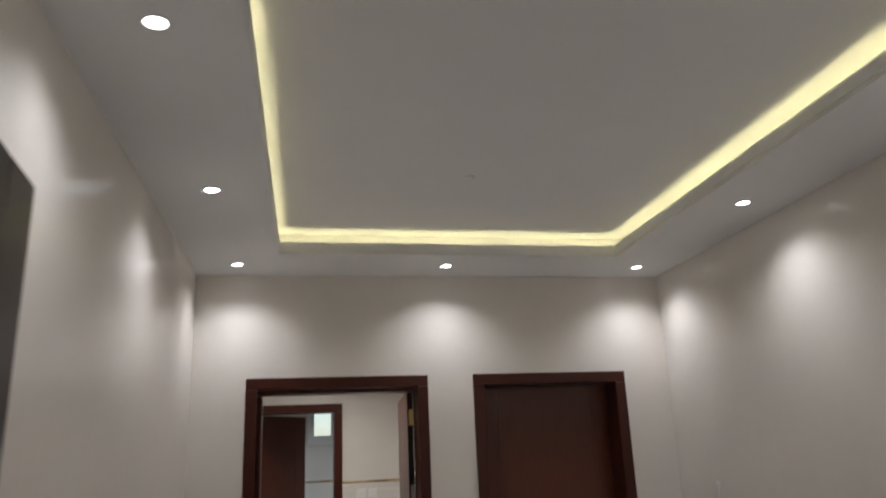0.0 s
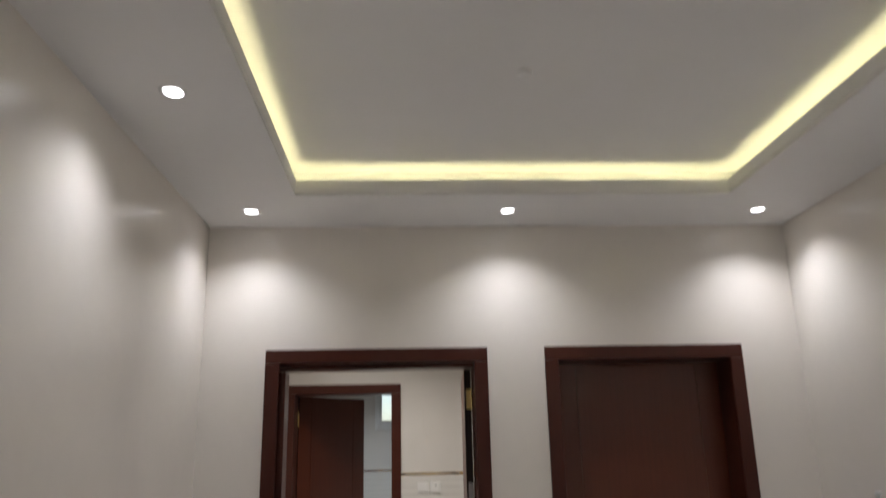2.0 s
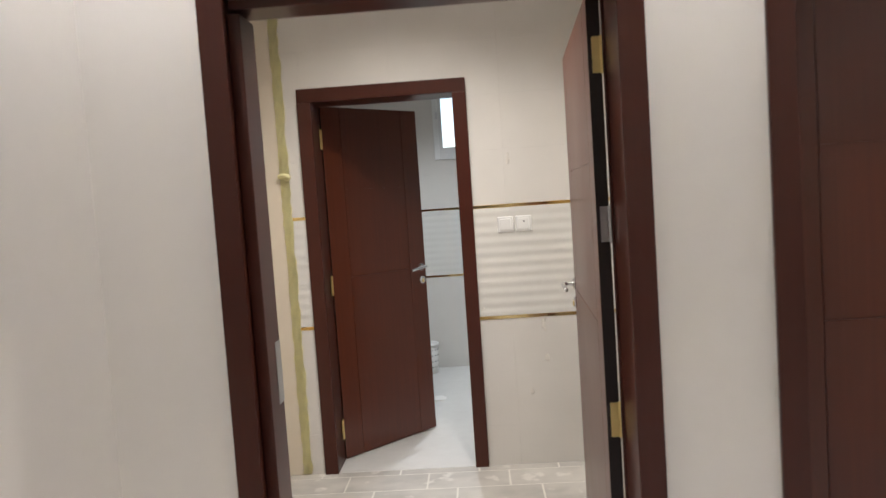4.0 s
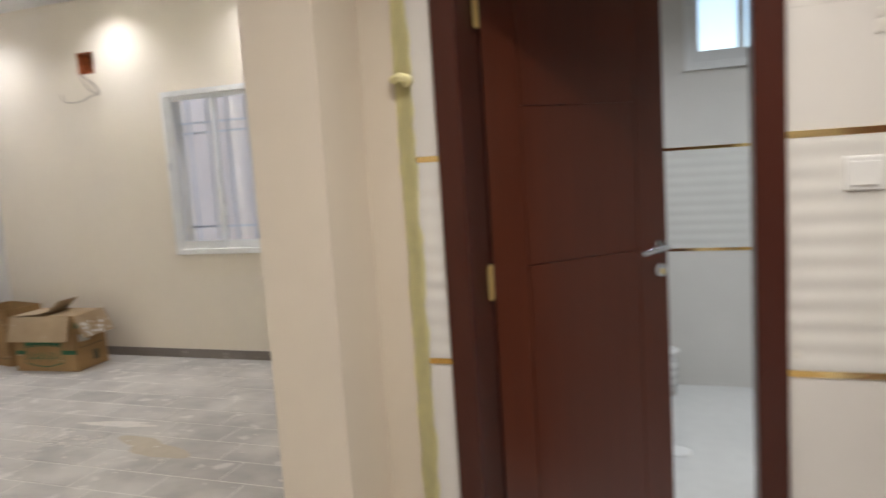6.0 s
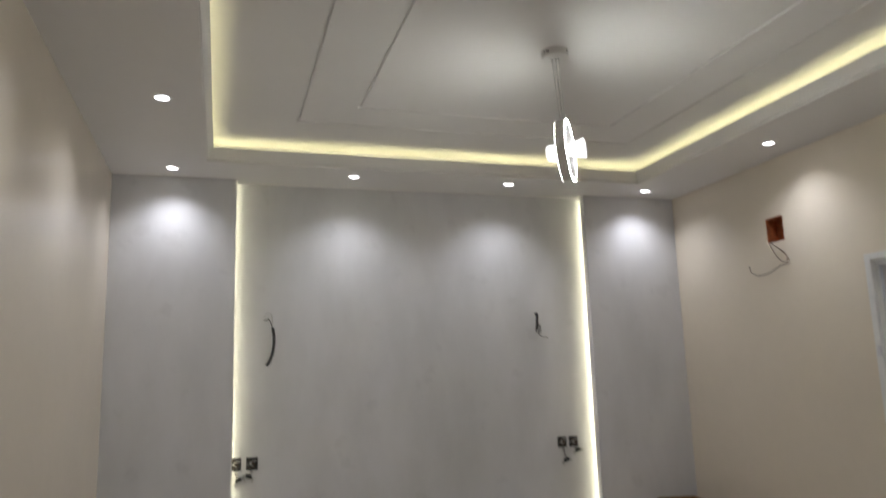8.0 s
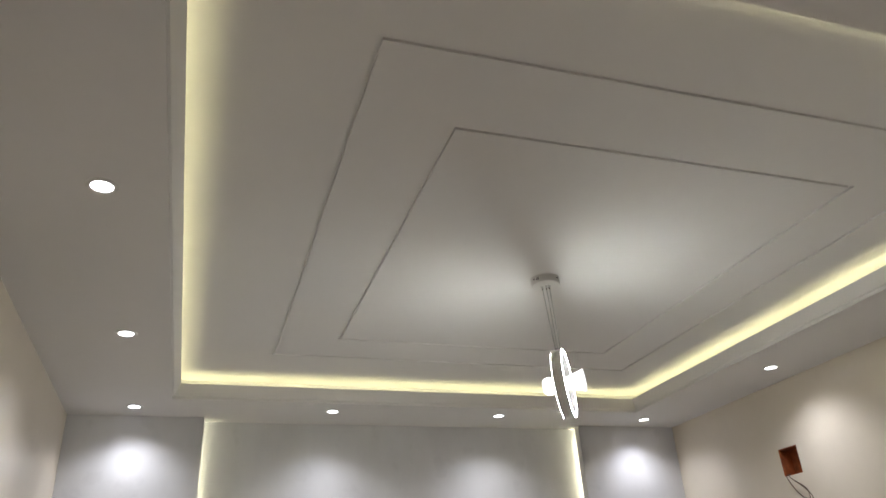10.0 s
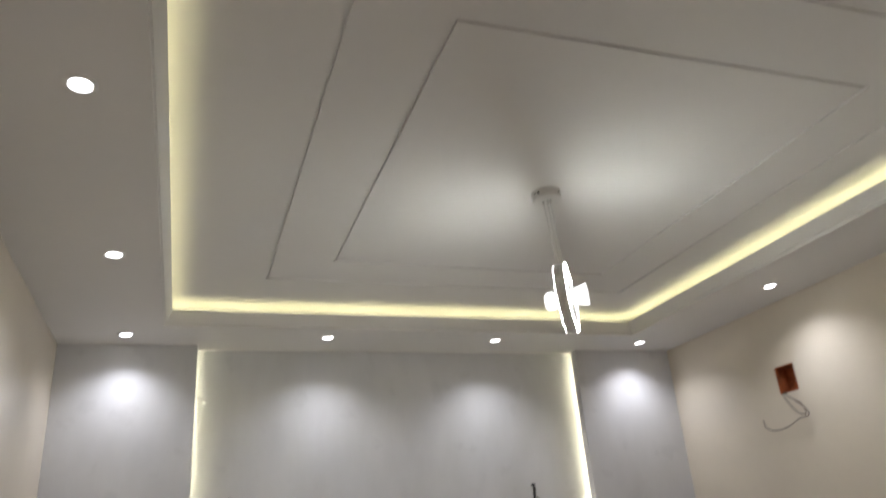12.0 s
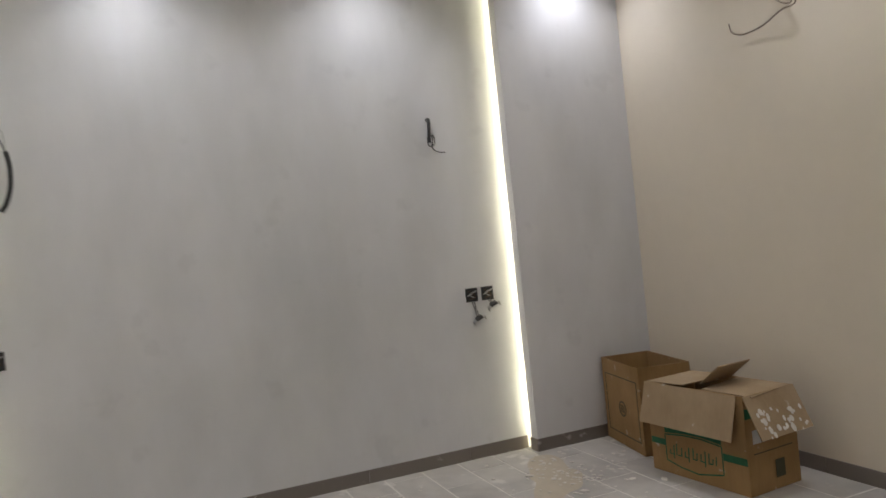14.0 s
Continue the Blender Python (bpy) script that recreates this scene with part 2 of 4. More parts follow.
# ---- plan ----
HX0, HX1, HY0 = -0.35, 3.017, -4.75          # hall
HZ = 2.90                                     # hall soffit
BX, RX = -5.345, -5.467                         # pillar fronts, recessed wall
BY0, BY1 = 0.182, 4.627                       # bedroom south and north faces
BZ = 2.92                                     # bedroom soffit
WY, TY = 0.218, 1.977                            # back of hall wall, tiled wall
CX0, CX1, CY = -0.672, -0.443, 1.71           # partition stub
EX = 1.72                                     # vestibule east wall
NTY = 4.45                                    # bathroom north wall
TOP = 3.25
D1, D2, DH = (0.0, 1.222), (1.543, 2.671), 2.19
BD, BH = (-0.204, 0.722), 2.168
ARC = 0.075

# ---- hall ----
# out of view; the pale colour is chosen to bounce light onto the walls
struct("floor_hall", boxes((HX0 - 0.2, HX1 + 0.2, -7.2, WY, -0.1, 0)), M_BFLOOR, "unseen hall floor, pale so that it bounces light up", "floor")
struct("wall_hall_west", boxes((HX0 - 0.2, HX0, HY0, 0, 0, TOP)), M_HALL, "cream satin painted wall lit by downlights")
struct("wall_hall_east", boxes((HX1, HX1 + 0.2, HY0, 0, 0, TOP)), M_HALL, "cream satin painted wall lit by downlights")
i1, i2, o1 = (D1[0] + 0.04, D1[1] - 0.04), (D2[0] + 0.04, D2[1] - 0.04), DH - 0.04
struct("wall_hall_north", boxes((HX0 - 0.2, i1[0], 0, WY, 0, TOP), (i1[1], i2[0], 0, WY, 0, TOP), (i2[1], HX1 + 0.2, 0, WY, 0, TOP),
                                (i1[0], i1[1], 0, WY, o1, TOP), (i2[0], i2[1], 0, WY, o1, TOP)), M_HALL, "cream painted wall with two door openings")
struct("wall_hall_south", boxes((HX0 - 0.2, -0.03, HY0 - 0.2, HY0, 0, TOP), (1.0, HX1 + 0.2, HY0 - 0.2, HY0, 0, TOP), (-0.03, 1.0, HY0 - 0.2, HY0, 2.15, TOP)), M_HALL, "cream painted wall with the entrance opening")
struct("wall_entry", boxes((HX0 - 0.2, HX0, -7.2, HY0 - 0.2, 0, TOP), (HX1, HX1 + 0.2, -7.2, HY0 - 0.2, 0, TOP), (HX0 - 0.2, HX1 + 0.2, -7.4, -7.2, 0, TOP)), M_HALL, "plain cream painted walls of the entry")
struct("ceiling_entry", boxes((HX0, HX1, -7.2, HY0 - 0.2, HZ, TOP)), M_CEIL, "plain white ceiling", "ceiling")
struct("wall_store", boxes((1.75, 1.77, WY, 1.6, 0, TOP), (1.77, HX1 + 0.2, 1.4, 1.6, 0, TOP)), M_HALL, "plain cream wall behind the closed door")


def loop_band(bm, cx0, cx1, cy0, cy1, profile):
    """A closed section swept round the four sides of an opening; section points are (inset, height)."""
    rings = [[bm.verts.new(p) for p in ((cx0 + s, cy0 + s, h), (cx1 - s, cy0 + s, h), (cx1 - s, cy1 - s, h), (cx0 + s, cy1 - s, h))] for s, h in profile]
    for a, b in zip(rings, rings[1:] + rings[:1]):
        for i in range(4):
            bm.faces.new((a[i], a[(i + 1) % 4], b[(i + 1) % 4], b[i]))


def tray_ceiling(name, x0, x1, y0, y1, z, cx0, cx1, cy0, cy1, up, lip, foot, head, tape, material, label, grooves=()):
    """A dropped soffit round a raised middle, with a leaning fascia that hides a light strip on a ledge."""
    bm = bmesh.new()
    gap, th, g = 0.10, 0.02, 0.016
    for a in ((x0, cx0, y0, y1), (cx1, x1, y0, y1), (cx0, cx1, y0, cy0), (cx0, cx1, cy1, y1)):
        box(bm, *a, z, z + th)
    ring = (cx0, cx1, cy0, cy1)
    loop_band(bm, *ring, [(foot - 0.012, z + th), (foot, z + th), (head, lip), (head - 0.012, lip)])
    loop_band(bm, *ring, [(foot - 0.06, z + th), (foot - 0.013, z + th), (foot - 0.013, tape - 0.001), (foot - 0.06, tape - 0.001)])
    gx0, gx1, gy0, gy1 = cx0 - gap, cx1 + gap, cy0 - gap, cy1 + gap
    for a in ((gx0 - th, gx0, gy0 - th, gy1 + th), (gx1, gx1 + th, gy0 - th, gy1 + th), (gx0, gx1, gy0 - th, gy0), (gx0, gx1, gy1, gy1 + th)):
        box(bm, *a, z + th, up + th)
    cuts_x = sorted({gx0, gx1, *[v for q in grooves for v in (q[0], q[0] + g, q[1] - g, q[1])]})
    cuts_y = sorted({gy0, gy1, *[v for q in grooves for v in (q[2], q[2] + g, q[3] - g, q[3])]})
    for xa, xb in zip(cuts_x, cuts_x[1:]):
        for ya, yb in zip(cuts_y, cuts_y[1:]):
            mx, my = (xa + xb) / 2, (ya + yb) / 2
            cut = any(q[0] < mx < q[1] and q[2] < my < q[3] and not (q[0] + g < mx < q[1] - g and q[2] + g < my < q[3] - g) for q in grooves)
            box(bm, xa, xb, ya, yb, up + (0.010 if cut else 0), up + 0.03)
    box(bm, x0, x1, y0, y1, up + 0.034, up + 0.06)
    bmesh.ops.recalc_face_normals(bm, faces=bm.faces[:])
    return struct(name, bm, material, label, "ceiling")


def cove_strip(name, cx0, cx1, cy0, cy1, s, z):
    """Light tape along the four sides, s inside the opening's edge, with its underside at z."""
    ob = thing(name, "warm yellow light strip hidden behind the ceiling lip", "light strip")
    w = 0.012
    a0, a1, b0, b1 = cx0 + s, cx1 - s, cy0 + s, cy1 - s
    for a in ((a0 - w, a0, b0 - w, b1 + w), (a1, a1 + w, b0 - w, b1 + w), (a0 + 0.01, a1 - 0.01, b0 - w, b0), (a0 + 0.01, a1 - 0.01, b1, b1 + w)):
        part("led_tape", boxes((*a, z, z + 0.004)), M_COVE, ob)
    return ob


HC = (0.215, 2.46, -4.2, -0.56)
tray_ceiling("ceiling_hall", HX0, HX1, HY0, 0, HZ, *HC, 3.055, 2.976, 0.003, 0.006, 2.946, M_CEIL, "white gypsum tray ceiling with a glowing cove")
cove_strip("cove_light_strip", *HC, -0.018, 2.946)


def downlight():
    ob = thing("downlight", "round white recessed downlight, switched on, in the ceiling", "downlight")
    part("trim_ring", lathe([(0.034, -0.001), (0.036, -0.004), (0.046, -0.004), (0.05, 0.0), (0.05, 0.003), (0.034, 0.003)], 32), M_WHITE, ob, smooth=True)
    part("diffuser", lathe([(0, -0.002), (0.035, -0.002), (0.035, 0.0), (0, 0.0)], 32), M_LAMP, ob, "glowing white diffuser")
    return ob


lamp = bpy.data.lights.new("downlight_beam", "SPOT")
lamp.energy, lamp.color, lamp.spot_size, lamp.spot_blend, lamp.shadow_soft_size = SPOT_W, SPOT_COL, radians(132), 1.0, 0.045
# stronger fill beams for the lamps added in the vestibule and bathroom
fill_vestibule, fill_bath = lamp.copy(), lamp.copy()
fill_vestibule.energy, fill_vestibule.color = SPOT_W * 2.7, (1.0, 0.95, 0.89)
fill_bath.energy, fill_bath.color = SPOT_W * 3.6, (0.86, 0.93, 1.0)
first = None
places = [(-0.055, -0.295, HZ), (1.33, -0.295, HZ), (2.73, -0.295, HZ), (-0.055, -1.657, HZ), (2.73, -1.657, HZ), (-0.05, -3.05, HZ), (2.73, -3.05, HZ), (1.33, -4.45, HZ), (2.73, -4.45, HZ)]
# three unseen lamps, added to brighten the vestibule (two) and the bathroom
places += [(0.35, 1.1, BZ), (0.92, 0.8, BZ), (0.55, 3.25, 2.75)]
places += [(-5.115, y, BZ) for y in (0.587, 1.82, 3.022, 4.223)]
places += [(x, y, BZ) for x in (-3.825, -2.49, -1.16) for y in (0.61, 4.338)]
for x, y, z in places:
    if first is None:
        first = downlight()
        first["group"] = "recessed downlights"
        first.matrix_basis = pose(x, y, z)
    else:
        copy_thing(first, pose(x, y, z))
    beam = fill_vestibule if 0 < y < 1.5 and x > -0.4 else fill_bath if z < 2.8 else lamp
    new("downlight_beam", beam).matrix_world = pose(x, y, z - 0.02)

d = thing("ceiling_sensor", "small white round sensor on the tray ceiling", "sensor", at=pose(1.24, -1.53, 3.055))
part("sensor_body", lathe([(0, -0.012), (0.02, -0.012), (0.03, -0.006), (0.03, 0), (0, 0)], 24), M_WHITE, d, smooth=True)


# ---- doors ----
def door_frame(name, x0, x1, h, y0, y1, label, a=ARC, back=0.018, t=0.03):
    """Flat architraves on both faces of a wall, jambs between them and a stop."""
    ob = tagged(new(name), label, "door frame", kind="structure")
    ob.location = (0, 0, 0)
    for ya, yb in ((y0 - 0.018, y0), (y1, y1 + back)):
        part("architrave", bevelled(x0, x0 + a, ya, yb, 0, h - a - 0.001, 0.0028), M_FRAME, ob)
        part("architrave", bevelled(x1 - a, x1, ya, yb, 0, h - a - 0.001), M_FRAME, ob)
        part("architrave", bevelled(x0, x1, ya, yb, h - a, h), M_FRAME, ob)
    part("jamb", bevelled(x0 + 0.045, x0 + 0.045 + t, y0 + 0.001, y1 - 0.001, 0, h - 0.046), M_FRAME, ob)
    part("jamb", bevelled(x1 - 0.045 - t, x1 - 0.045, y0 + 0.001, y1 - 0.001, 0, h - 0.046), M_FRAME, ob)
    part("head", bevelled(x0 + 0.046 + t, x1 - 0.046 - t, y0 + 0.001, y1 - 0.001, h - 0.046 - t, h - 0.046), M_FRAME, ob)
    return ob


def handle_set(parent, x, y, z, side, toward):
    """A lever handle with round rose, and a keyhole rose below. side: +-1 along y of the leaf, toward: +-1 along x."""
    hb = lathe([(0, 0), (0.026, 0), (0.026, 0.006), (0.022, 0.01), (0, 0.01)], 28, pose(x, y, z, 90 * side, 0, 0) if side < 0 else pose(x, y, z, -90, 0, 0))
    h = part("handle", hb, M_CHROME, parent, "chrome lever handle", True)
    pts = [(x, y + side * 0.008, z), (x, y + side * 0.045, z + 0.001), (x + toward * 0.02, y + side * 0.056, z + 0.003), (x + toward * 0.07, y + side * 0.055, z - 0.002), (x + toward * 0.125, y + side * 0.05, z - 0.012)]
    part("lever", tube(pts, 0.0095, 12), M_CHROME, h, smooth=True)
    k = lathe([(0, 0), (0.026, 0), (0.026, 0.006), (0.022, 0.01), (0, 0.01)], 28, pose(x, y, z - 0.085, 90 if side < 0 else -90, 0, 0))
    kk = part("keyhole_rose", k, M_CHROME, parent, "", True)
    part("cylinder", boxes((x - 0.005, x + 0.005, y + side * 0.0102, y + side * 0.016, z - 0.1, z - 0.078)), M_BRASS, kk)


def door_leaf(name, w, h, label, material, m, knob_z=1.13, grooves=(1.08, 1.6)):
    """A leaf hinged at x=0 that reaches to x=w, faces at y=0 and y=0.04, with cut grooves."""
    ob = tagged(new(name), label, "door", kind="structure")
    ob.matrix_world = m
    t, d = 0.04, 0.004
    gx0, gx1, vg = 0.13, w - 0.13, 0.005
    bm = bmesh.new()
    box(bm, 0, w, d, t - d, 0.008, h)
    zs = [0.008] + [g for g in grooves] + [h]
    for ya, yb in ((0, d), (t - d, t)):
        box(bm, 0, gx0, ya, yb, 0.008, h)
        box(bm, gx1, w, ya, yb, 0.008, h)
        for a, b in zip(zs, zs[1:]):
            box(bm, gx0 + vg * 0.6, gx1 - vg * 0.6, ya, yb, a + (0.0025 if a > 0.01 else 0), b - (0.0025 if b < h else 0))
    part("leaf", bm, material, ob)
    part("edge_band", boxes((-0.0012, -0.0001, 0.001, t - 0.001, 0.009, h - 0.001)), M_EDGE, ob, "near-black hinge edge")
    handle_set(ob, w - 0.036, 0.0, knob_z, -1, -1)
    handle_set(ob, w - 0.036, t, knob_z, 1, -1)
    part("lock_plate", boxes((w, w + 0.0015, 0.01, 0.03, knob_z - 0.13, knob_z + 0.06)), M_STEEL, ob)
    return ob


def hinge(m, parent, material, label="brass butt hinge"):
    """Two screwed plates and a knuckle, at a leaf's edge."""
    bm = boxes((-0.03, -0.002, -0.0012, 0.0012, -0.055, 0.055), (0.002, 0.03, -0.0012, 0.0012, -0.055, 0.055))
    lathe([(0, -0.057), (0.006, -0.057), (0.006, 0.057), (0, 0.057)], 12, pose(0, -0.006, 0), bm)
    bm.transform(m)
    h = part("hinge", bm, material, parent, label)
    for sx in (-0.02, 0.02):
        for sz in (-0.035, 0, 0.035):
            part("screw", lathe([(0, 0), (0.0045, 0), (0.003, 0.002), (0, 0.002)], 10, m @ pose(sx, -0.0012, sz, 90)), M_BOXIN, h)


f1 = door_frame("door_frame_1", *D1, DH, 0, WY, "dark mahogany door frame around an open doorway", back=0.006, t=0.022)
f2 = door_frame("door_frame_2", *D2, DH, 0, WY, "dark mahogany door frame around a closed door")
f3 = door_frame("door_frame_3", *BD, BH, TY, TY + 0.2, "dark mahogany bathroom door frame")
part("door_stop", bevelled(0.068, 0.106, 0.03, 0.165, 0, 2.075, 0.003), M_FRAME, f1)
part("door_stop", bevelled(0.076, 1.146, 0.03, 0.165, 2.0855, 2.1135, 0.003), M_FRAME, f1)
# leaf of the open doorway, folded back along the vestibule
door_leaf("door_1", 1.05, 2.105, "open dark brown varnished wooden door", M_WOOD, pose(1.146, WY + 0.022, 0, 0, 0, 86.8), knob_z=1.10, grooves=(1.08, 1.6))
door_leaf("door_2", 0.972, 2.112, "closed dark mahogany door with chrome lever", M_WOOD, pose(D2[0] + 0.0775, 0.172, 0), knob_z=1.08, grooves=(1.08, 1.6))
door_leaf("door_3", 0.735, 2.085, "half-open dark mahogany bathroom door", M_WOOD, pose(BD[0] + 0.083, TY + 0.205, 0.012, 0, 0, 46.5), knob_z=1.08, grooves=(1.08, 1.6))
door_leaf("door_4", 0.95, 2.09, "open brown entrance door, its colour darkened for dimmer light", M_DIMDOOR, pose(0.02, -4.737, 0, 0, 0, 94.5), knob_z=1.08, grooves=(1.08, 1.6))
for z, mm in ((1.922, M_BRASS), (1.406, M_STEEL), (0.791, M_BRASS), (0.25, M_BRASS)):
    hinge(pose(1.1465, WY + 0.0195, z), f1, mm, "brass butt hinge with dark screws")
for z in (1.906, 1.06, 0.21):
    hinge(pose(BD[0] + 0.0775, TY + 0.165, z, 0, 0, 90), f3, M_BRASS)
part("strike_plate", boxes((0.1062, 0.1078, 0.11, 0.163, 0.93, 1.12)), M_STEEL, f1, "grey steel strike plate")

# ---- vestibule and bathroom shells ----
struct("wall_vestibule_east", boxes((EX, EX + 0.03, WY, TY, 0, TOP)), M_HALL, "plain cream wall beside the open door")
bi = (BD[0] + 0.04, BD[1] - 0.04)
w_tile = struct("wall_tiled", boxes((CX1, bi[0], TY + 0.012, TY + 0.2, 0, TOP), (bi[1], EX + 0.2, TY + 0.012, TY + 0.2, 0, TOP), (bi[0], bi[1], TY + 0.012, TY + 0.2, BH - 0.04, TOP)), M_GROUT, "ivory tiled wall with wavy band and gold strips")
struct("wall_partition", boxes((CX0, CX1, CY, BY1, 0, TOP)), M_COL, "beige painted partition end between rooms")
struct("ceiling_vestibule", boxes((CX0, EX, WY, TY + 0.2, BZ, TOP)), M_CEIL, "white gypsum ceiling", "ceiling")
b_north = struct("wall_bath_north", boxes((CX1, 0.41, NTY + 0.01, NTY + 0.2, 0, TOP), (1.05, EX + 0.2, NTY + 0.01, NTY + 0.2, 0, TOP), (0.41, 1.05, NTY + 0.01, NTY + 0.2, 0, 1.87), (0.41, 1.05, NTY + 0.01, NTY + 0.2, 2.50, TOP)), M_GROUT, "pale tiled bathroom wall with a high window")
struct("wall_bath_east", boxes((EX, EX + 0.2, TY + 0.2, NTY + 0.01, 0, TOP)), M_WTILE, "pale tiled bathroom wall")
struct("wall_bath_west", boxes((CX1, CX1 + 0.012, TY + 0.2, NTY + 0.01, 0, TOP)), M_WTILE, "pale tiled bathroom wall")
struct("ceiling_bath", boxes((CX1, EX, TY + 0.2, NTY, 2.75, TOP)), M_CEIL, "plain white bathroom ceiling", "ceiling")

# ---- bedroom shell ----
struct("wall_bed_south", boxes((RX - 0.2, HX0 - 0.2, BY0 - 0.2, BY0, 0, TOP)), M_BED, "cream satin painted wall lit by downlights")
WX0, WX1, WZ0, WZ1 = -3.437, -2.535, 0.872, 2.10
ac = (-4.262, -4.095, 2.335, 2.508)
struct("wall_bed_north", boxes((RX - 0.2, ac[0], BY1, BY1 + 0.2, 0, TOP), (ac[0], ac[1], BY1, BY1 + 0.2, 0, ac[2]), (ac[0], ac[1], BY1, BY1 + 0.2, ac[3], TOP), (ac[1], WX0, BY1, BY1 + 0.2, 0, TOP),
                               (WX1, CX0, BY1, BY1 + 0.2, 0, TOP), (WX0, WX1, BY1, BY1 + 0.2, 0, WZ0), (WX0, WX1, BY1, BY1 + 0.2, WZ1, TOP)), M_BED, "warm cream painted wall with a window")
struct("wall_bed_recess", boxes((RX - 0.2, RX, BY0, BY1, 0, TOP)), M_PLASTER, "grey-white stained plaster feature wall")
PY0, PY1 = 1.01, 3.782
for nm, a, b, s in (("wall_pillar_south", BY0, PY0, 1), ("wall_pillar_north", PY1, BY1, -1)):
    bm = boxes((BX - 0.07, BX, a, b, 0, BZ))
    box(bm, RX, BX - 0.07, a if s > 0 else b - (b - a - 0.07), (b - 0.07) if s > 0 else b, 0, BZ)
    struct(nm, bm, M_PLASTER, "grey-white plaster pillar beside the recess")
for s, y in ((1, PY0 - 0.054), (-1, PY1 + 0.054)):
    ob = thing("niche_light_strip", "warm white vertical light strip behind the pillar edge", "light strip")
    part("led_tape", boxes((BX - 0.076, BX - 0.0705, y - 0.006, y + 0.006, 0.03, BZ - 0.03)), M_NICHE, ob)
BC = (-4.925, -1.29, 0.81, 4.04)
tray_ceiling("ceiling_bedroom", RX, CX0, BY0, BY1, BZ, *BC, 3.07, 3.008, 0.008, 0.040, 2.984, M_CEIL, "white gypsum tray ceiling with grooves and glowing cove",
             grooves=((-4.15, -2.116, 1.675, 3.365), (-4.455, -1.77, 1.345, 3.675)))
cove_strip("cove_light_strip", *BC, -0.010, 2.984)

# ---- pendant lamp ----
pn = thing("pendant_lamp", "white ring pendant lamp, lit, hanging from the tray ceiling", "pendant lamp", at=pose(-3.176, 2.503, 3.07))
RO = 0.068
rose = part("ceiling_rose", lathe([(0, -0.036), (RO - 0.004, -0.036), (RO, -0.032), (RO, -0.003), (RO + 0.002, 0), (0, 0)], 48), M_WHITE, pn)
for a in (-75, 30, 150):
    part("screw", lathe([(0, 0), (0.004, 0), (0.003, 0.003), (0, 0.003)], 10, pose(RO * math.cos(radians(a)), RO * math.sin(radians(a)), -0.015, 0, 90, a)), M_BOXIN, rose)
for a in (-62, -58, -54):
    part("vent_slot", box(bmesh.new(), RO - 0.001, RO + 0.0008, -0.0014, 0.0014, -0.024, -0.010, pose(0, 0, 0, 0, 0, a)), M_BOXIN, rose)
RR, HW = 0.155, 0.024
ring_m = pose(0.012, 0.020, -0.522, 0, 88, 54)
for k, (dx, dy, ex) in enumerate(((-0.010, -0.014, -0.02), (0.002, 0.002, 0.0), (0.010, 0.014, 0.02))):
    part("gland", lathe([(0, -0.056), (0.003, -0.056), (0.005, -0.048), (0.005, -0.036), (0, -0.036)], 12, pose(dx, dy, 0)), M_CHROME, pn, smooth=True)
    top = ring_m @ Vector((-RR * math.cos(ex * 2), RR * math.sin(ex * 2), ex * 0.5))
    part("cable", tube([(dx, dy, -0.05), ((dx + top.x) / 2, (dy + top.y) / 2, (-0.05 + top.z) / 2), tuple(top)], 0.0017, 6), M_STEEL, pn)
hoop = lathe([(RR - 0.012, -HW), (RR, -HW), (RR, HW), (RR - 0.012, HW), (RR - 0.012, -HW)], 80, ring_m)
rg = part("hoop", hoop, M_WHITE, pn, "white metal hoop")
for s in (-1, 1):
    part("light_edge", lathe([(RR - 0.0115, s * (HW + 0.0002)), (RR - 0.0115, s * (HW + 0.0006)), (RR - 0.0005, s * (HW + 0.0006)), (RR - 0.0005, s * (HW + 0.0002))], 80, ring_m), M_RING, rg, "glowing acrylic edge")
part("clamp", bevelled(-RR - 0.012, -RR + 0.0, -0.008, 0.008, -0.014, 0.014, 0.003), M_CHROME, rg).matrix_local = ring_m
hub_profile = [(0, -0.098), (0.030, -0.098), (0.040, -0.092), (0.046, -0.080), (0.046, -0.062), (0.036, -0.050), (0.032, -0.02), (0.032, 0.02), (0.036, 0.034)]
for i in range(6):
    hub_profile += [(0.038 + 0.003 * i, 0.040 + 0.010 * i), (0.043 + 0.003 * i, 0.044 + 0.010 * i), (0.040 + 0.003 * i, 0.049 + 0.010 * i)]
hub_profile += [(0.052, 0.100), (0.0, 0.100)]
part("hub_light", lathe([(r * 0.86, h * 0.95) for r, h in hub_profile], 36, ring_m), M_HUB, pn, "glowing ribbed acrylic hub")
for s in (-1, 1):
    part("spoke", tube([tuple(ring_m @ Vector((0, s * 0.030, 0))), tuple(ring_m @ Vector((0, s * (RR - 0.006), 0)))], 0.004, 8), M_WHITE, pn)


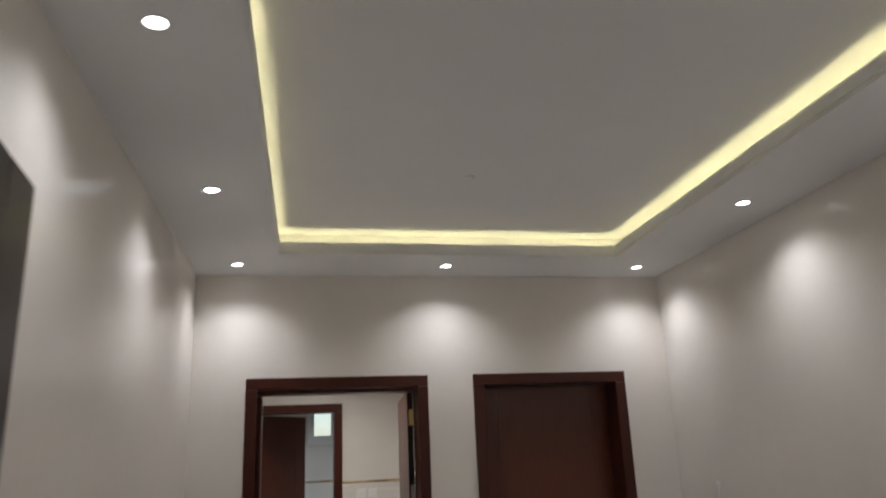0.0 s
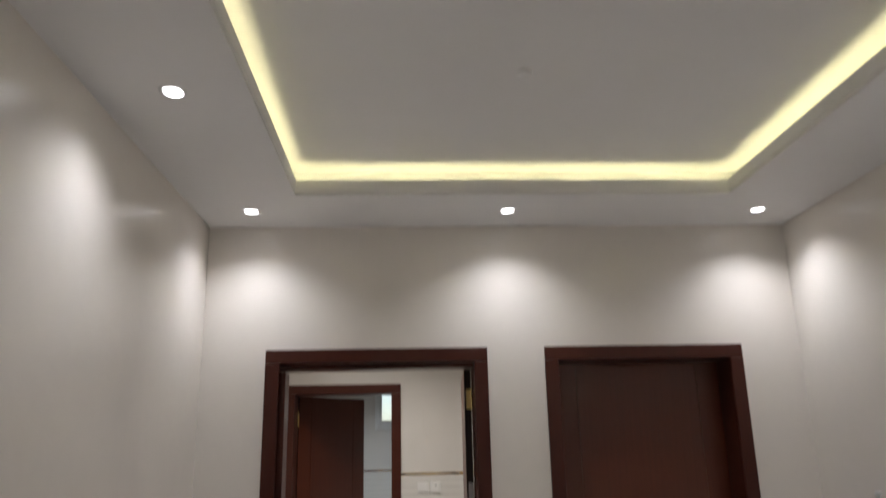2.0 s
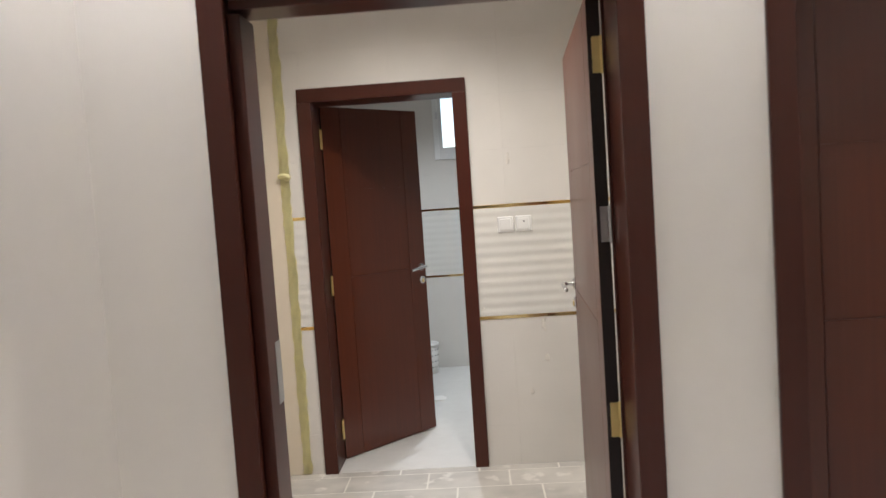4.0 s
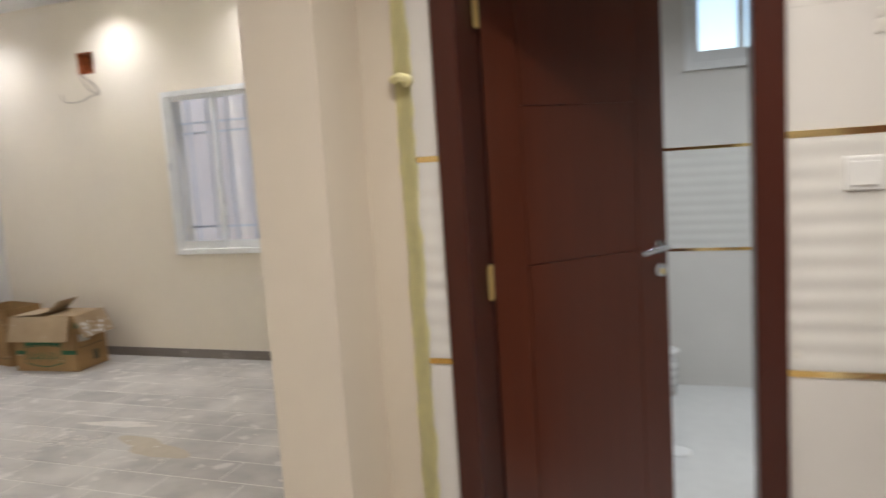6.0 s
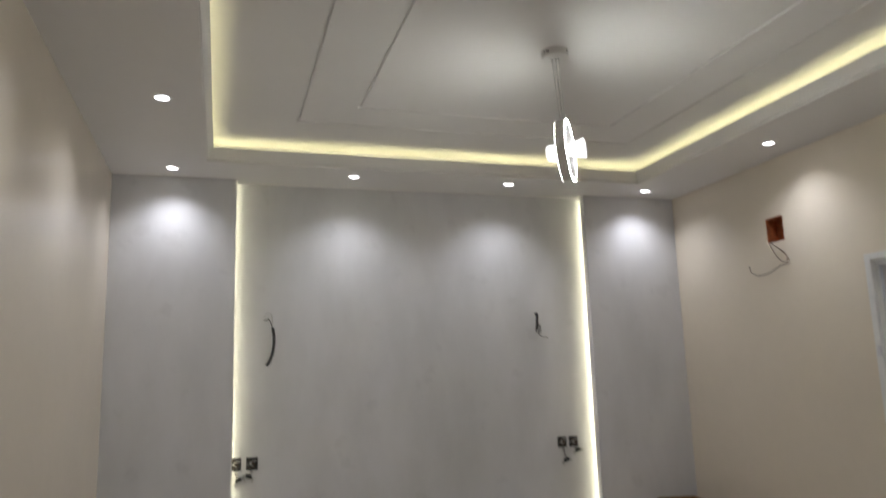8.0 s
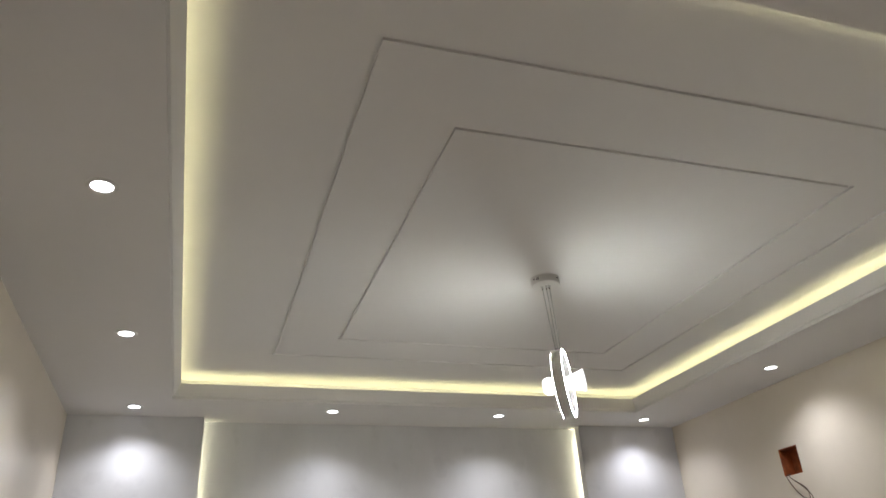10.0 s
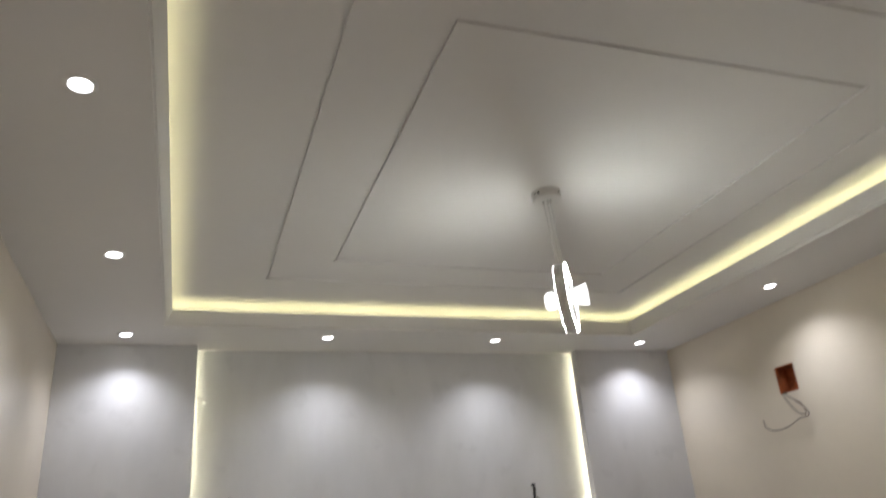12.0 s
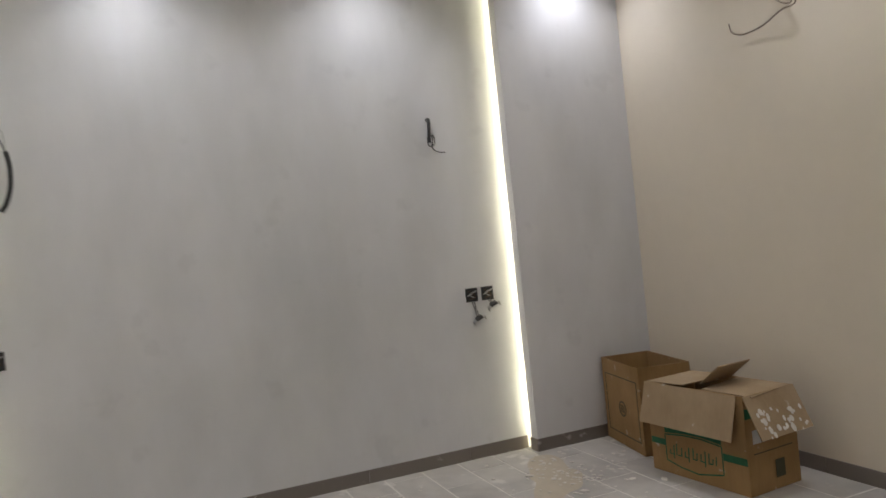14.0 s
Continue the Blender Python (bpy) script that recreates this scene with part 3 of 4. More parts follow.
# ---- window ----
def sliding_window(name, x0, x1, z0, z1, y, label, bars=True):
    ob = tagged(new(name), label, "window", kind="structure")
    f = 0.022
    for a in ((x0 - 0.02, x0 + f, z0, z1), (x1 - f, x1 + 0.02, z0, z1)):
        part("window_frame", bevelled(a[0], a[1], y - 0.02, y + 0.07, a[2] - 0.02, a[3] + 0.02, 0.003), M_ALU, ob)
    part("window_frame", bevelled(x0 + f, x1 - f, y - 0.02, y + 0.07, z1 - f, z1 + 0.02, 0.003), M_ALU, ob)
    part("window_frame", bevelled(x0 + f, x1 - f, y - 0.02, y + 0.07, z0 - 0.02, z0 + f, 0.003), M_ALU, ob)
    mid = (x0 + x1) / 2
    for k, (a, b) in enumerate(((x0 + f, mid), (mid - 0.036, x1 - f))):
        yo = y + 0.004 + 0.022 * k
        s = part("sash", boxes((a, a + 0.034, yo, yo + 0.018, z0 + f, z1 - f), (b - 0.034, b, yo, yo + 0.018, z0 + f, z1 - f), (a + 0.034, b - 0.034, yo, yo + 0.018, z0 + f, z0 + f + 0.062), (a + 0.034, b - 0.034, yo, yo + 0.018, z1 - f - 0.034, z1 - f)), M_ALU, ob)
        g = part("pane", boxes((a + 0.034, b - 0.034, yo + 0.006, yo + 0.011, z0 + f + 0.062, z1 - f - 0.034)), M_GLASS, s, "clear glass pane")
        g.visible_shadow = False
    part("latch", bevelled(x0 + 0.005, x0 + 0.025, y - 0.038, y - 0.02, (z0 + z1) / 2 + 0.03, (z0 + z1) / 2 + 0.09, 0.003), M_BARS, ob)
    part("latch", bevelled(mid + 0.004, mid + 0.024, y + 0.008, y + 0.025, (z0 + z1) / 2 - 0.34, (z0 + z1) / 2 - 0.26, 0.003), M_ALU, ob)
    if bars:
        gr = thing("window_grille", "grey metal bars outside the window", "window grille")
        n = 5
        for k in range(n):
            x = x0 + (x1 - x0) * (k + 0.5) / n
            part("bar", boxes((x - 0.007, x + 0.007, y + 0.15, y + 0.164, z0, z1)), M_BARS, gr)
        for z in (z0 + 0.18, z1 - 0.22, z1 - 0.30):
            part("cross_bar", boxes((x0, x1, y + 0.166, y + 0.176, z - 0.008, z + 0.008)), M_BARS, gr)
    return ob


sliding_window("window_1", WX0, WX1, WZ0, WZ1, BY1, "white aluminium sliding window with a metal grille outside")
sliding_window("window_2", 0.43, 1.03, 1.89, 2.50, NTY, "small high white aluminium bathroom window", False)

# ---- outside ----
struct("ground", boxes((-60, 60, BY1 + 0.2, 70, -0.25, -0.15)), M_YARD, "pale paved ground outside", "ground")
struct("wall_boundary", boxes((-9, -0.9, BY1 + 2.2, BY1 + 2.4, -0.15, 3.6)), M_YARD, "pale rendered boundary wall outside the window")
struct("roof", boxes((-5.9, 3.3, -7.5, 4.9, 3.3, 3.45)), M_YARD, "flat roof slab", "roof")

# ---- clay hole with wires ----
hole = thing("wall_hole", "square hole showing red clay block in the wall", "wall opening")
part("clay_back", boxes((ac[0], ac[1], BY1 + 0.09, BY1 + 0.1, ac[2], ac[3])), M_CLAY, hole)
part("clay_sides", boxes((ac[0] - 0.004, ac[0] + 0.006, BY1 + 0.004, BY1 + 0.09, ac[2], ac[3]), (ac[1] - 0.006, ac[1] + 0.004, BY1 + 0.004, BY1 + 0.09, ac[2], ac[3]), (ac[0], ac[1], BY1 + 0.004, BY1 + 0.09, ac[3] - 0.006, ac[3] + 0.004), (ac[0], ac[1], BY1 + 0.004, BY1 + 0.09, ac[2] - 0.004, ac[2] + 0.006)), M_CLAY, hole)
wr = thing("loose_wire", "thin loose electrical wires hanging from the wall hole", "wire")
y = BY1 - 0.02
part("wire", tube([(-4.210, BY1 + 0.05, 2.345), (-4.200, y, 2.33), (-4.110, y - 0.01, 2.26), (-4.040, y - 0.02, 2.20), (-4.035, y - 0.02, 2.16), (-4.110, y - 0.02, 2.155), (-4.240, y, 2.125), (-4.360, y, 2.12), (-4.430, y, 2.15), (-4.445, y, 2.20)], 0.003, 6), M_WIRE, wr)
part("wire", tube([(-4.220, BY1 + 0.05, 2.345), (-4.220, y, 2.33), (-4.130, y - 0.02, 2.21), (-4.060, y - 0.02, 2.17), (-4.050, y - 0.02, 2.20), (-4.090, y, 2.245), (-4.170, y, 2.30)], 0.003, 6), M_WIRE, wr)

# ---- conduits on the recessed wall ----
cd = thing("wall_conduit", "black flexible conduit with bare wires hanging from the wall", "conduit")
x = RX + 0.015
part("tube_end", tube([(x + 0.012, 1.277, 1.86), (x + 0.012, 1.287, 1.79), (x + 0.012, 1.282, 1.70), (x + 0.012, 1.262, 1.63), (x + 0.01, 1.237, 1.59)], 0.011, 10), M_RUBBER, cd)
part("wire", tube([(RX - 0.02, 1.212, 1.93), (x, 1.217, 1.935), (x, 1.237, 1.965), (x, 1.267, 1.955), (x + 0.01, 1.274, 1.91), (x + 0.012, 1.277, 1.86)], 0.003, 6), M_STEEL, cd)
part("wire", tube([(RX - 0.02, 1.217, 1.92), (x, 1.222, 1.91), (x, 1.252, 1.92), (x + 0.012, 1.277, 1.855)], 0.003, 6), M_RUBBER, cd)
cd = thing("wall_conduit", "short black conduit with a curled wire on the wall", "conduit")
part("tube_end", tube([(RX - 0.03, 3.347, 1.95), (x + 0.012, 3.347, 1.945), (x + 0.012, 3.344, 1.88), (x + 0.01, 3.340, 1.82)], 0.010, 10), M_RUBBER, cd)
part("wire", tube([(x + 0.01, 3.340, 1.85), (x + 0.02, 3.362, 1.86), (x + 0.02, 3.367, 1.81), (x + 0.02, 3.332, 1.80), (x + 0.02, 3.330, 1.85), (x + 0.02, 3.357, 1.85), (x + 0.02, 3.352, 1.79), (x + 0.02, 3.382, 1.765), (x + 0.02, 3.427, 1.76)], 0.003, 6), M_RUBBER, cd)


def open_socket(y0, y1, z0, z1, drop, side):
    ob = thing("open_socket", "open wall socket box with dangling wires and bracket", "socket", "open socket boxes")
    part("back_box", boxes((RX - 0.0, RX + 0.003, y0, y1, z0, z1)), M_BOXIN, ob)
    rim = boxes((RX, RX + 0.006, y0 - 0.004, y0, z0 - 0.004, z1 + 0.004), (RX, RX + 0.006, y1, y1 + 0.004, z0 - 0.004, z1 + 0.004), (RX, RX + 0.006, y0, y1, z0 - 0.004, z0), (RX, RX + 0.006, y0, y1, z1, z1 + 0.004))
    part("rim", rim, M_BOXIN, ob)
    c = (y0 + y1) / 2
    for k, (a, b) in enumerate(((-0.02, 0.02), (0.01, -0.015), (0.024, 0.005), (-0.005, 0.03))):
        part("wire", tube([(RX + 0.004, c + a, z1 - 0.01 - 0.008 * k), (RX + 0.012, c + b, (z0 + z1) / 2 + 0.012 * (k - 1)), (RX + 0.008, c - b, z0 + 0.012 + 0.006 * k)], 0.0025, 6), M_STEEL if k % 2 else M_WIRE, ob)
    for k in (-0.008, 0.008):
        part("wire", tube([(RX + 0.006, c + k, z0 + 0.015), (RX + 0.02, c + k * 0.6 + side * 0.01, z0 - drop * 0.5), (RX + 0.022, c + side * 0.025 + k, z0 - drop)], 0.0022, 6), M_RUBBER, ob)
    z = z0 - drop
    tilt = pose(RX + 0.024, c + side * 0.025, z, 25 * side, 20, 0)
    br = box(bmesh.new(), -0.010, 0.010, -0.034, 0.034, -0.003, 0.003, tilt)
    box(br, -0.010, 0.010, -0.038, -0.034, -0.022, 0.003, tilt)
    box(br, -0.010, 0.010, 0.034, 0.038, -0.022, 0.003, tilt)
    part("bracket", br, M_STEEL, ob, "bent zinc mounting bracket")
    part("terminal", box(bmesh.new(), -0.016, 0.016, -0.02, 0.02, 0.003, 0.014, tilt), M_BOXIN, ob)


open_socket(1.0, 1.07, 0.883, 0.96, 0.07, 1)
open_socket(1.112, 1.182, 0.883, 0.96, 0.05, -1)
open_socket(3.482, 3.547, 0.905, 0.975, 0.105, 1)
open_socket(3.582, 3.647, 0.905, 0.975, 0.035, 1)


# ---- switches on the tiled wall, tape, outlet in the hall ----
def switch_plate(x, z, key):
    ob = thing("wall_switch", "white plastic wall switch on the tiled wall", "switch", "wall switches", at=pose(x, TY, z))
    part("plate", bevelled(-0.0435, 0.0435, -0.01, 0, -0.0435, 0.0435, 0.006, 3), M_WHITE, ob)
    part("rocker", bevelled(-0.03, 0.03, -0.014, -0.0102, -0.03, 0.03, 0.002), M_WHITE, ob)
    if key:
        part("neon", boxes((-0.004, 0.004, -0.0155, -0.0142, 0.008, 0.016)), M_BOXIN, ob)


switch_plate(0.894, 1.358, False)
switch_plate(0.994, 1.358, True)
sw = thing("wall_outlet_stub", "small white plastic fitting on the hall wall", "fitting", at=pose(HX1, -0.51, 1.40))
part("cap", bevelled(-0.012, 0, -0.02, 0.02, -0.01, 0.015, 0.003), M_WHITE, sw)
part("stem", bevelled(-0.008, 0, -0.012, 0.012, -0.10, -0.0105, 0.003), M_WHITE, sw)

tp = thing("masking_tape", "wrinkled yellow masking tape along the tile edge", "tape")
TX = -0.283
bm = bmesh.new()
prev = None
random.seed(4)
for k in range(70):
    z = 0.015 + k * (BZ - 0.03) / 69
    a, b = TX - 0.047 + random.uniform(-0.004, 0.004), TX + 0.004 + random.uniform(-0.006, 0.006)
    row = [bm.verts.new((a + (b - a) * q / 3, TY - 0.0035 - random.uniform(0, 0.004), z)) for q in range(4)]
    if prev:
        for q in range(3):
            bm.faces.new((prev[q], prev[q + 1], row[q + 1], row[q]))
    prev = row
bmesh.ops.solidify(bm, geom=bm.faces[:], thickness=0.0008)
part("tape_strip", bm, M_TAPE, tp)
part("tape_curl", tube([(TX - 0.05, TY - 0.012, 1.70), (TX - 0.02, TY - 0.032, 1.705), (TX + 0.008, TY - 0.03, 1.695), (TX - 0.01, TY - 0.012, 1.685)], 0.012, 8), M_TAPE, tp)
struct("wall_strip", boxes((CX1, -0.288, TY, TY + 0.0118, 0, BZ)), M_COL, "plain painted strip beside the tiles")


# ---- cardboard boxes ----
def flap(bm, a, b, out, length, th=0.005):
    """A flap hinged on the edge a-b that reaches along out."""
    a, b, out = Vector(a), Vector(b), Vector(out).normalized()
    n = (b - a).cross(out).normalized() * th
    q = [a, b, b + out * length, a + out * length]
    lo = [bm.verts.new(p) for p in q]
    hi = [bm.verts.new(p + n) for p in q]
    bm.faces.new(lo[::-1])
    bm.faces.new(hi)
    for i in range(4):
        bm.faces.new((lo[i], lo[(i + 1) % 4], hi[(i + 1) % 4], hi[i]))
    bmesh.ops.recalc_face_normals(bm, faces=bm.faces[:])
    return bm


def carton(label, w, dd, h, m, flaps):
    ob = thing("cardboard_box", label, "box", "cardboard boxes", at=m)
    t = 0.006
    bm = bmesh.new()
    ring = lambda e, z: [bm.verts.new(p) for p in ((e, e, z), (w - e, e, z), (w - e, dd - e, z), (e, dd - e, z))]
    shell = [ring(0, 0), ring(0, h), ring(t, h), ring(t, 0.006)]
    for p, q in zip(shell, shell[1:]):
        for i in range(4):
            bm.faces.new((p[i], p[(i + 1) % 4], q[(i + 1) % 4], q[i]))
    bm.faces.new(shell[0][::-1])
    bm.faces.new(shell[-1])
    bmesh.ops.recalc_face_normals(bm, faces=bm.faces[:])
    part("body", bm, M_CARD, ob)
    for a, b, out, length in flaps:
        part("flap", flap(bmesh.new(), a, b, out, length), M_FLAP, ob)
    return ob


wa, da, ha = 0.59, 0.33, 0.44
A = carton("open worn brown cardboard box with drooping paint-spattered flaps", wa, da, ha, pose(-4.695, 4.078, 0.0125, 0, 0, 4.8),
           [((-0.01, -0.002, ha), (wa - 0.035, -0.002, ha), (0.04, -0.30, -0.90), 0.20), ((wa + 0.003, 0.0, ha + 0.002), (wa + 0.003, da, ha + 0.002), (0.52, -0.12, -0.84), 0.20),
            ((wa * 0.52, da - 0.02, ha + 0.004), (wa, da - 0.02, ha + 0.004), (0.06, -1.0, -0.03), 0.27), ((0.004, 0.0, ha + 0.003), (0.004, da - 0.02, ha + 0.003), (1.0, 0, 0.05), 0.25),
            ((wa * 0.50, 0.06, ha + 0.015), (wa * 0.50, 0.27, ha + 0.015), (0.62, 0.12, 0.52), 0.14)])
for q in ((0.004, 0.098, -0.0015, 0, 0.135, 0.165), (0.455, wa - 0.003, -0.0015, 0, 0.135, 0.168), (wa, wa + 0.0015, 0.003, 0.06, 0.34, 0.385)):
    part("print_band", boxes(q), M_GREEN, A, "green printed band")


def stroke(bm, a, b, w, y=-0.0016):
    """A flat printed line on a front face, from a to b in (x, z)."""
    a, b = Vector((a[0], y, a[1])), Vector((b[0], y, b[1]))
    n = (b - a).cross(Vector((0, 1, 0))).normalized() * w
    bm.faces.new([bm.verts.new(p) for p in (a - n, b - n, b + n, a + n)])


lg = bmesh.new()
edge = [(0.10, 0.065), (0.19, 0.045), (0.30, 0.036), (0.45, 0.066), (0.45, 0.196), (0.33, 0.208), (0.22, 0.205), (0.10, 0.192)]
for a, b in zip(edge, edge[1:] + edge[:1]):
    stroke(lg, a, b, 0.0035)
part("print_frame", lg, M_GREEN, A, "dark green printed panel outline")
wedge = bmesh.new()
wedge.faces.new([wedge.verts.new((x, -0.0015, z)) for x, z in ((0.10, 0.200), (0.22, 0.212), (0.33, 0.215), (0.45, 0.203), (0.45, 0.228), (0.10, 0.240))])
part("print_wedge", wedge, M_GREEN, A, "green printed wedge")
bars = bmesh.new()
for k, x in enumerate((0.125, 0.15, 0.168, 0.20, 0.222, 0.245, 0.272, 0.295, 0.32, 0.345, 0.368, 0.39, 0.41)):
    hgt = 0.022 + 0.034 * abs(math.sin(k * 2.3))
    stroke(bars, (x, 0.100 - 0.02 * (k % 4 == 1)), (x + 0.004, 0.100 + hgt), 0.0035)
    if k % 2:
        stroke(bars, (x - 0.024, 0.102), (x, 0.102), 0.003)
part("print_bars", bars, M_GREEN, A, "dark green unreadable printed strokes")
part("sticker", boxes((wa + 0.001, wa + 0.003, 0.04, 0.14, 0.225, 0.285)), M_LABEL, A, "white paper sticker")
part("print_block", boxes((wa, wa + 0.0015, 0.17, 0.23, 0.05, 0.13)), M_BROWNINK, A)
part("print_line", boxes((wa, wa + 0.0014, 0.04, 0.29, 0.178, 0.182)), M_BROWNINK, A)
random.seed(31)
out = Vector((0.52, -0.12, -0.84)).normalized()
spat = bmesh.new()
up_n = out.cross(Vector((0, 1, 0))).normalized()
for k in range(32):
    u, v = random.uniform(0.03, da - 0.03), random.uniform(0.08, 0.20)
    p = Vector((wa + 0.003, u, ha + 0.002)) + out * v + up_n * 0.0055
    r = random.uniform(0.004, 0.013)
    bmesh.ops.create_icosphere(spat, subdivisions=1, radius=r, matrix=Matrix.Translation(p) @ out.to_track_quat("X", "Z").to_matrix().to_4x4() @ Matrix.Diagonal((random.uniform(1, 2), 1, 0.12, 1)))
part("paint_spatter", spat, M_FLUFF, A, "white dried paint spatter")["kind"] = "stuff"
wb, db, hb = 0.475, 0.30, 0.472
B = carton("empty open brown cardboard box against the wall", wb, db, hb, pose(-5.328, 4.252, 0.0125, 0, 0, -11.5), [((0.0, db - 0.004, hb), (wb, db - 0.004, hb), (0, 0.12, -0.99), 0.2)])
mk = bmesh.new()
for a in ((0.04, 0.44, 0.06, 0.065), (0.04, 0.44, 0.385, 0.39)):
    box(mk, a[0], a[1], -0.0015, 0, a[2], a[3])
for a in ((0.04, 0.045, 0.065, 0.385), (0.435, 0.44, 0.065, 0.385)):
    box(mk, a[0], a[1], -0.0015, 0, a[2], a[3])
part("print_frame", mk, M_BROWNINK, B, "dark printed frame line")
lathe_m = pose(0.24, 0.0, 0.21, 90)
part("print_mark", lathe([(0.036, 0.0003), (0.044, 0.0003), (0.044, 0.0016), (0.036, 0.0016), (0.036, 0.0003)], 28, lathe_m), M_BROWNINK, B, "round printed mark")
part("print_bars", boxes((0.22, 0.226, -0.0015, 0, 0.19, 0.23), (0.237, 0.243, -0.0015, 0, 0.19, 0.23), (0.254, 0.26, -0.0015, 0, 0.19, 0.23)), M_BROWNINK, B)

# ---- floor waste in the bathroom, dust heaps ----
fd = thing("floor_drain", "round white cap lying on the bathroom floor", "drain cap", at=pose(0.37, 3.41, 0.012))
part("cap", lathe([(0, 0.012), (0.05, 0.012), (0.06, 0.006), (0.06, 0), (0, 0)], 28), M_WHITE, fd, smooth=True)
lb = thing("laundry_basket", "white perforated plastic basket standing in the bathroom", "basket", at=pose(0.235, 4.28, 0.012))
body = part("body", lathe([(0, 0.0), (0.085, 0.0), (0.09, 0.006), (0.102, 0.25), (0.098, 0.25), (0.086, 0.01), (0, 0.008)], 32), M_WHITE, lb, smooth=True)
for a in range(-100, 41, 20):
    for h in (0.06, 0.11, 0.16, 0.21):
        part("hole", lathe([(0, 0), (0.006, 0), (0.006, 0.0015), (0, 0.0015)], 8, pose((0.0905 + 0.047 * h) * math.cos(radians(a)), (0.0905 + 0.047 * h) * math.sin(radians(a)), h, 0, 90, a)), M_BOXIN, body)
part("rim", lathe([(0.097, 0.246), (0.108, 0.246), (0.111, 0.254), (0.108, 0.262), (0.097, 0.262), (0.097, 0.246)], 32), M_WHITE, lb, smooth=True)
bk = thing("rubble_dust", "pale plaster dust and crumbs on the tiled floor", "dust", "")
bk["kind"] = "stuff"
bm = bmesh.new()
random.seed(11)
for k in range(420):
    if k < 110:
        cx, cy = random.gauss(-4.9, 0.2), random.gauss(3.72, 0.12)
    elif k < 200:
        cx, cy = random.gauss(-3.0, 0.22), random.gauss(2.95, 0.05)
    else:
        cx, cy = random.uniform(-5.3, -1.2), random.uniform(0.6, 4.4)
    s = random.uniform(0.003, 0.011) * (1.6 if random.random() < 0.08 else 1)
    bmesh.ops.create_icosphere(bm, subdivisions=1, radius=s, matrix=pose(cx, cy, 0.013, 0, 0, random.uniform(0, 360)) @ Matrix.Diagonal((1.6, 1, 0.35, 1)))
part("crumbs", bm, M_FLUFF, bk)



def dust_patch(label, cx, cy, rx, ry, turn, material, seed):
    """A low uneven heap with a ragged edge."""
    random.seed(seed)
    bm = bmesh.new()
    n, rings = 40, 6
    ph = [random.uniform(0, 6.28) for _ in range(5)]
    m = pose(cx, cy, 0.0112, 0, 0, turn)
    rows = []
    for r in range(1, rings + 1):
        row = []
        for k in range(n):
            a = 2 * math.pi * k / n
            edge = 0.75 + sum(math.sin(a * (q + 2) + ph[q]) * 0.22 / (q + 1) for q in range(5))
            f = r / rings
            row.append(bm.verts.new(m @ Vector((rx * edge * f * math.cos(a), ry * edge * f * math.sin(a), 0.0035 * (1 - f) * random.uniform(0.4, 1.2)))))
        rows.append(row)
    c = bm.verts.new(m @ Vector((0, 0, 0.003)))
    for k in range(n):
        bm.faces.new((c, rows[0][k], rows[0][(k + 1) % n]))
        for a, b in zip(rows, rows[1:]):
            bm.faces.new((a[k], b[k], b[(k + 1) % n], a[(k + 1) % n]))
    ob = part("dust_patch", bm, material, smooth=True)
    tagged(ob, label, "dust", kind="stuff")


dust_patch("beige sandy dust swept over the tiled floor", -4.92, 3.62, 0.36, 0.22, -25, M_SAND, 3)
dust_patch("pale plaster dust swept over the tiled floor", -2.85, 3.22, 0.36, 0.05, 10, M_FLUFF, 5)
dust_patch("pale plaster dust swept over the tiled floor", -2.35, 2.95, 0.30, 0.14, -20, M_SAND, 8)
dust_patch("pale plaster dust swept over the tiled floor", -4.1, 2.95, 0.16, 0.06, 30, M_SAND, 9)
for k, (px, pz) in enumerate(((1.08, 0.60), (0.99, 0.42), (0.93, 1.72), (1.073, 0.815), (1.073, 0.78), (0.738, 0.89))):
    ob = thing("plaster_spot", "small white plaster splash on the tiled wall", "plaster splash", "plaster splashes", at=pose(px, TY - 0.002, pz))
    bm = bmesh.new()
    random.seed(20 + k)
    for q in range(4):
        bmesh.ops.create_icosphere(bm, subdivisions=2, radius=random.uniform(0.006, 0.014), matrix=pose(random.uniform(-0.008, 0.008), 0, random.uniform(-0.02, 0.02)) @ Matrix.Diagonal((0.7, 0.10, 1.2, 1)))
    part("splash", bm, M_FLUFF, ob, smooth=True)

# ---- pieces: tiles last ----
fl = struct("floor_bedroom", boxes((RX, EX, 0.0, BY1, -0.1, 0.0094)), M_GROUT, "grey plank tiled floor covered in pale dust", "floor")
PW, PL, J = 0.217, 0.44, 0.0085
cache = {}


def piece(name, sx, sy, sz, r, material):
    key = (name, round(sx, 3), round(sy, 3), round(sz, 3))
    if key not in cache:
        bm = box(bmesh.new(), 0, sx, 0, sy, 0, sz)
        top = [v for v in bm.verts if v.co.z > sz * 0.5]
        for v in top:
            v.co.x += r if v.co.x < sx / 2 else -r
            v.co.y += r if v.co.y < sy / 2 else -r
        me = bpy.data.meshes.new(name)
        bm.to_mesh(me)
        bm.free()
        me.materials.append(material)
        cache[key] = me
    return cache[key]


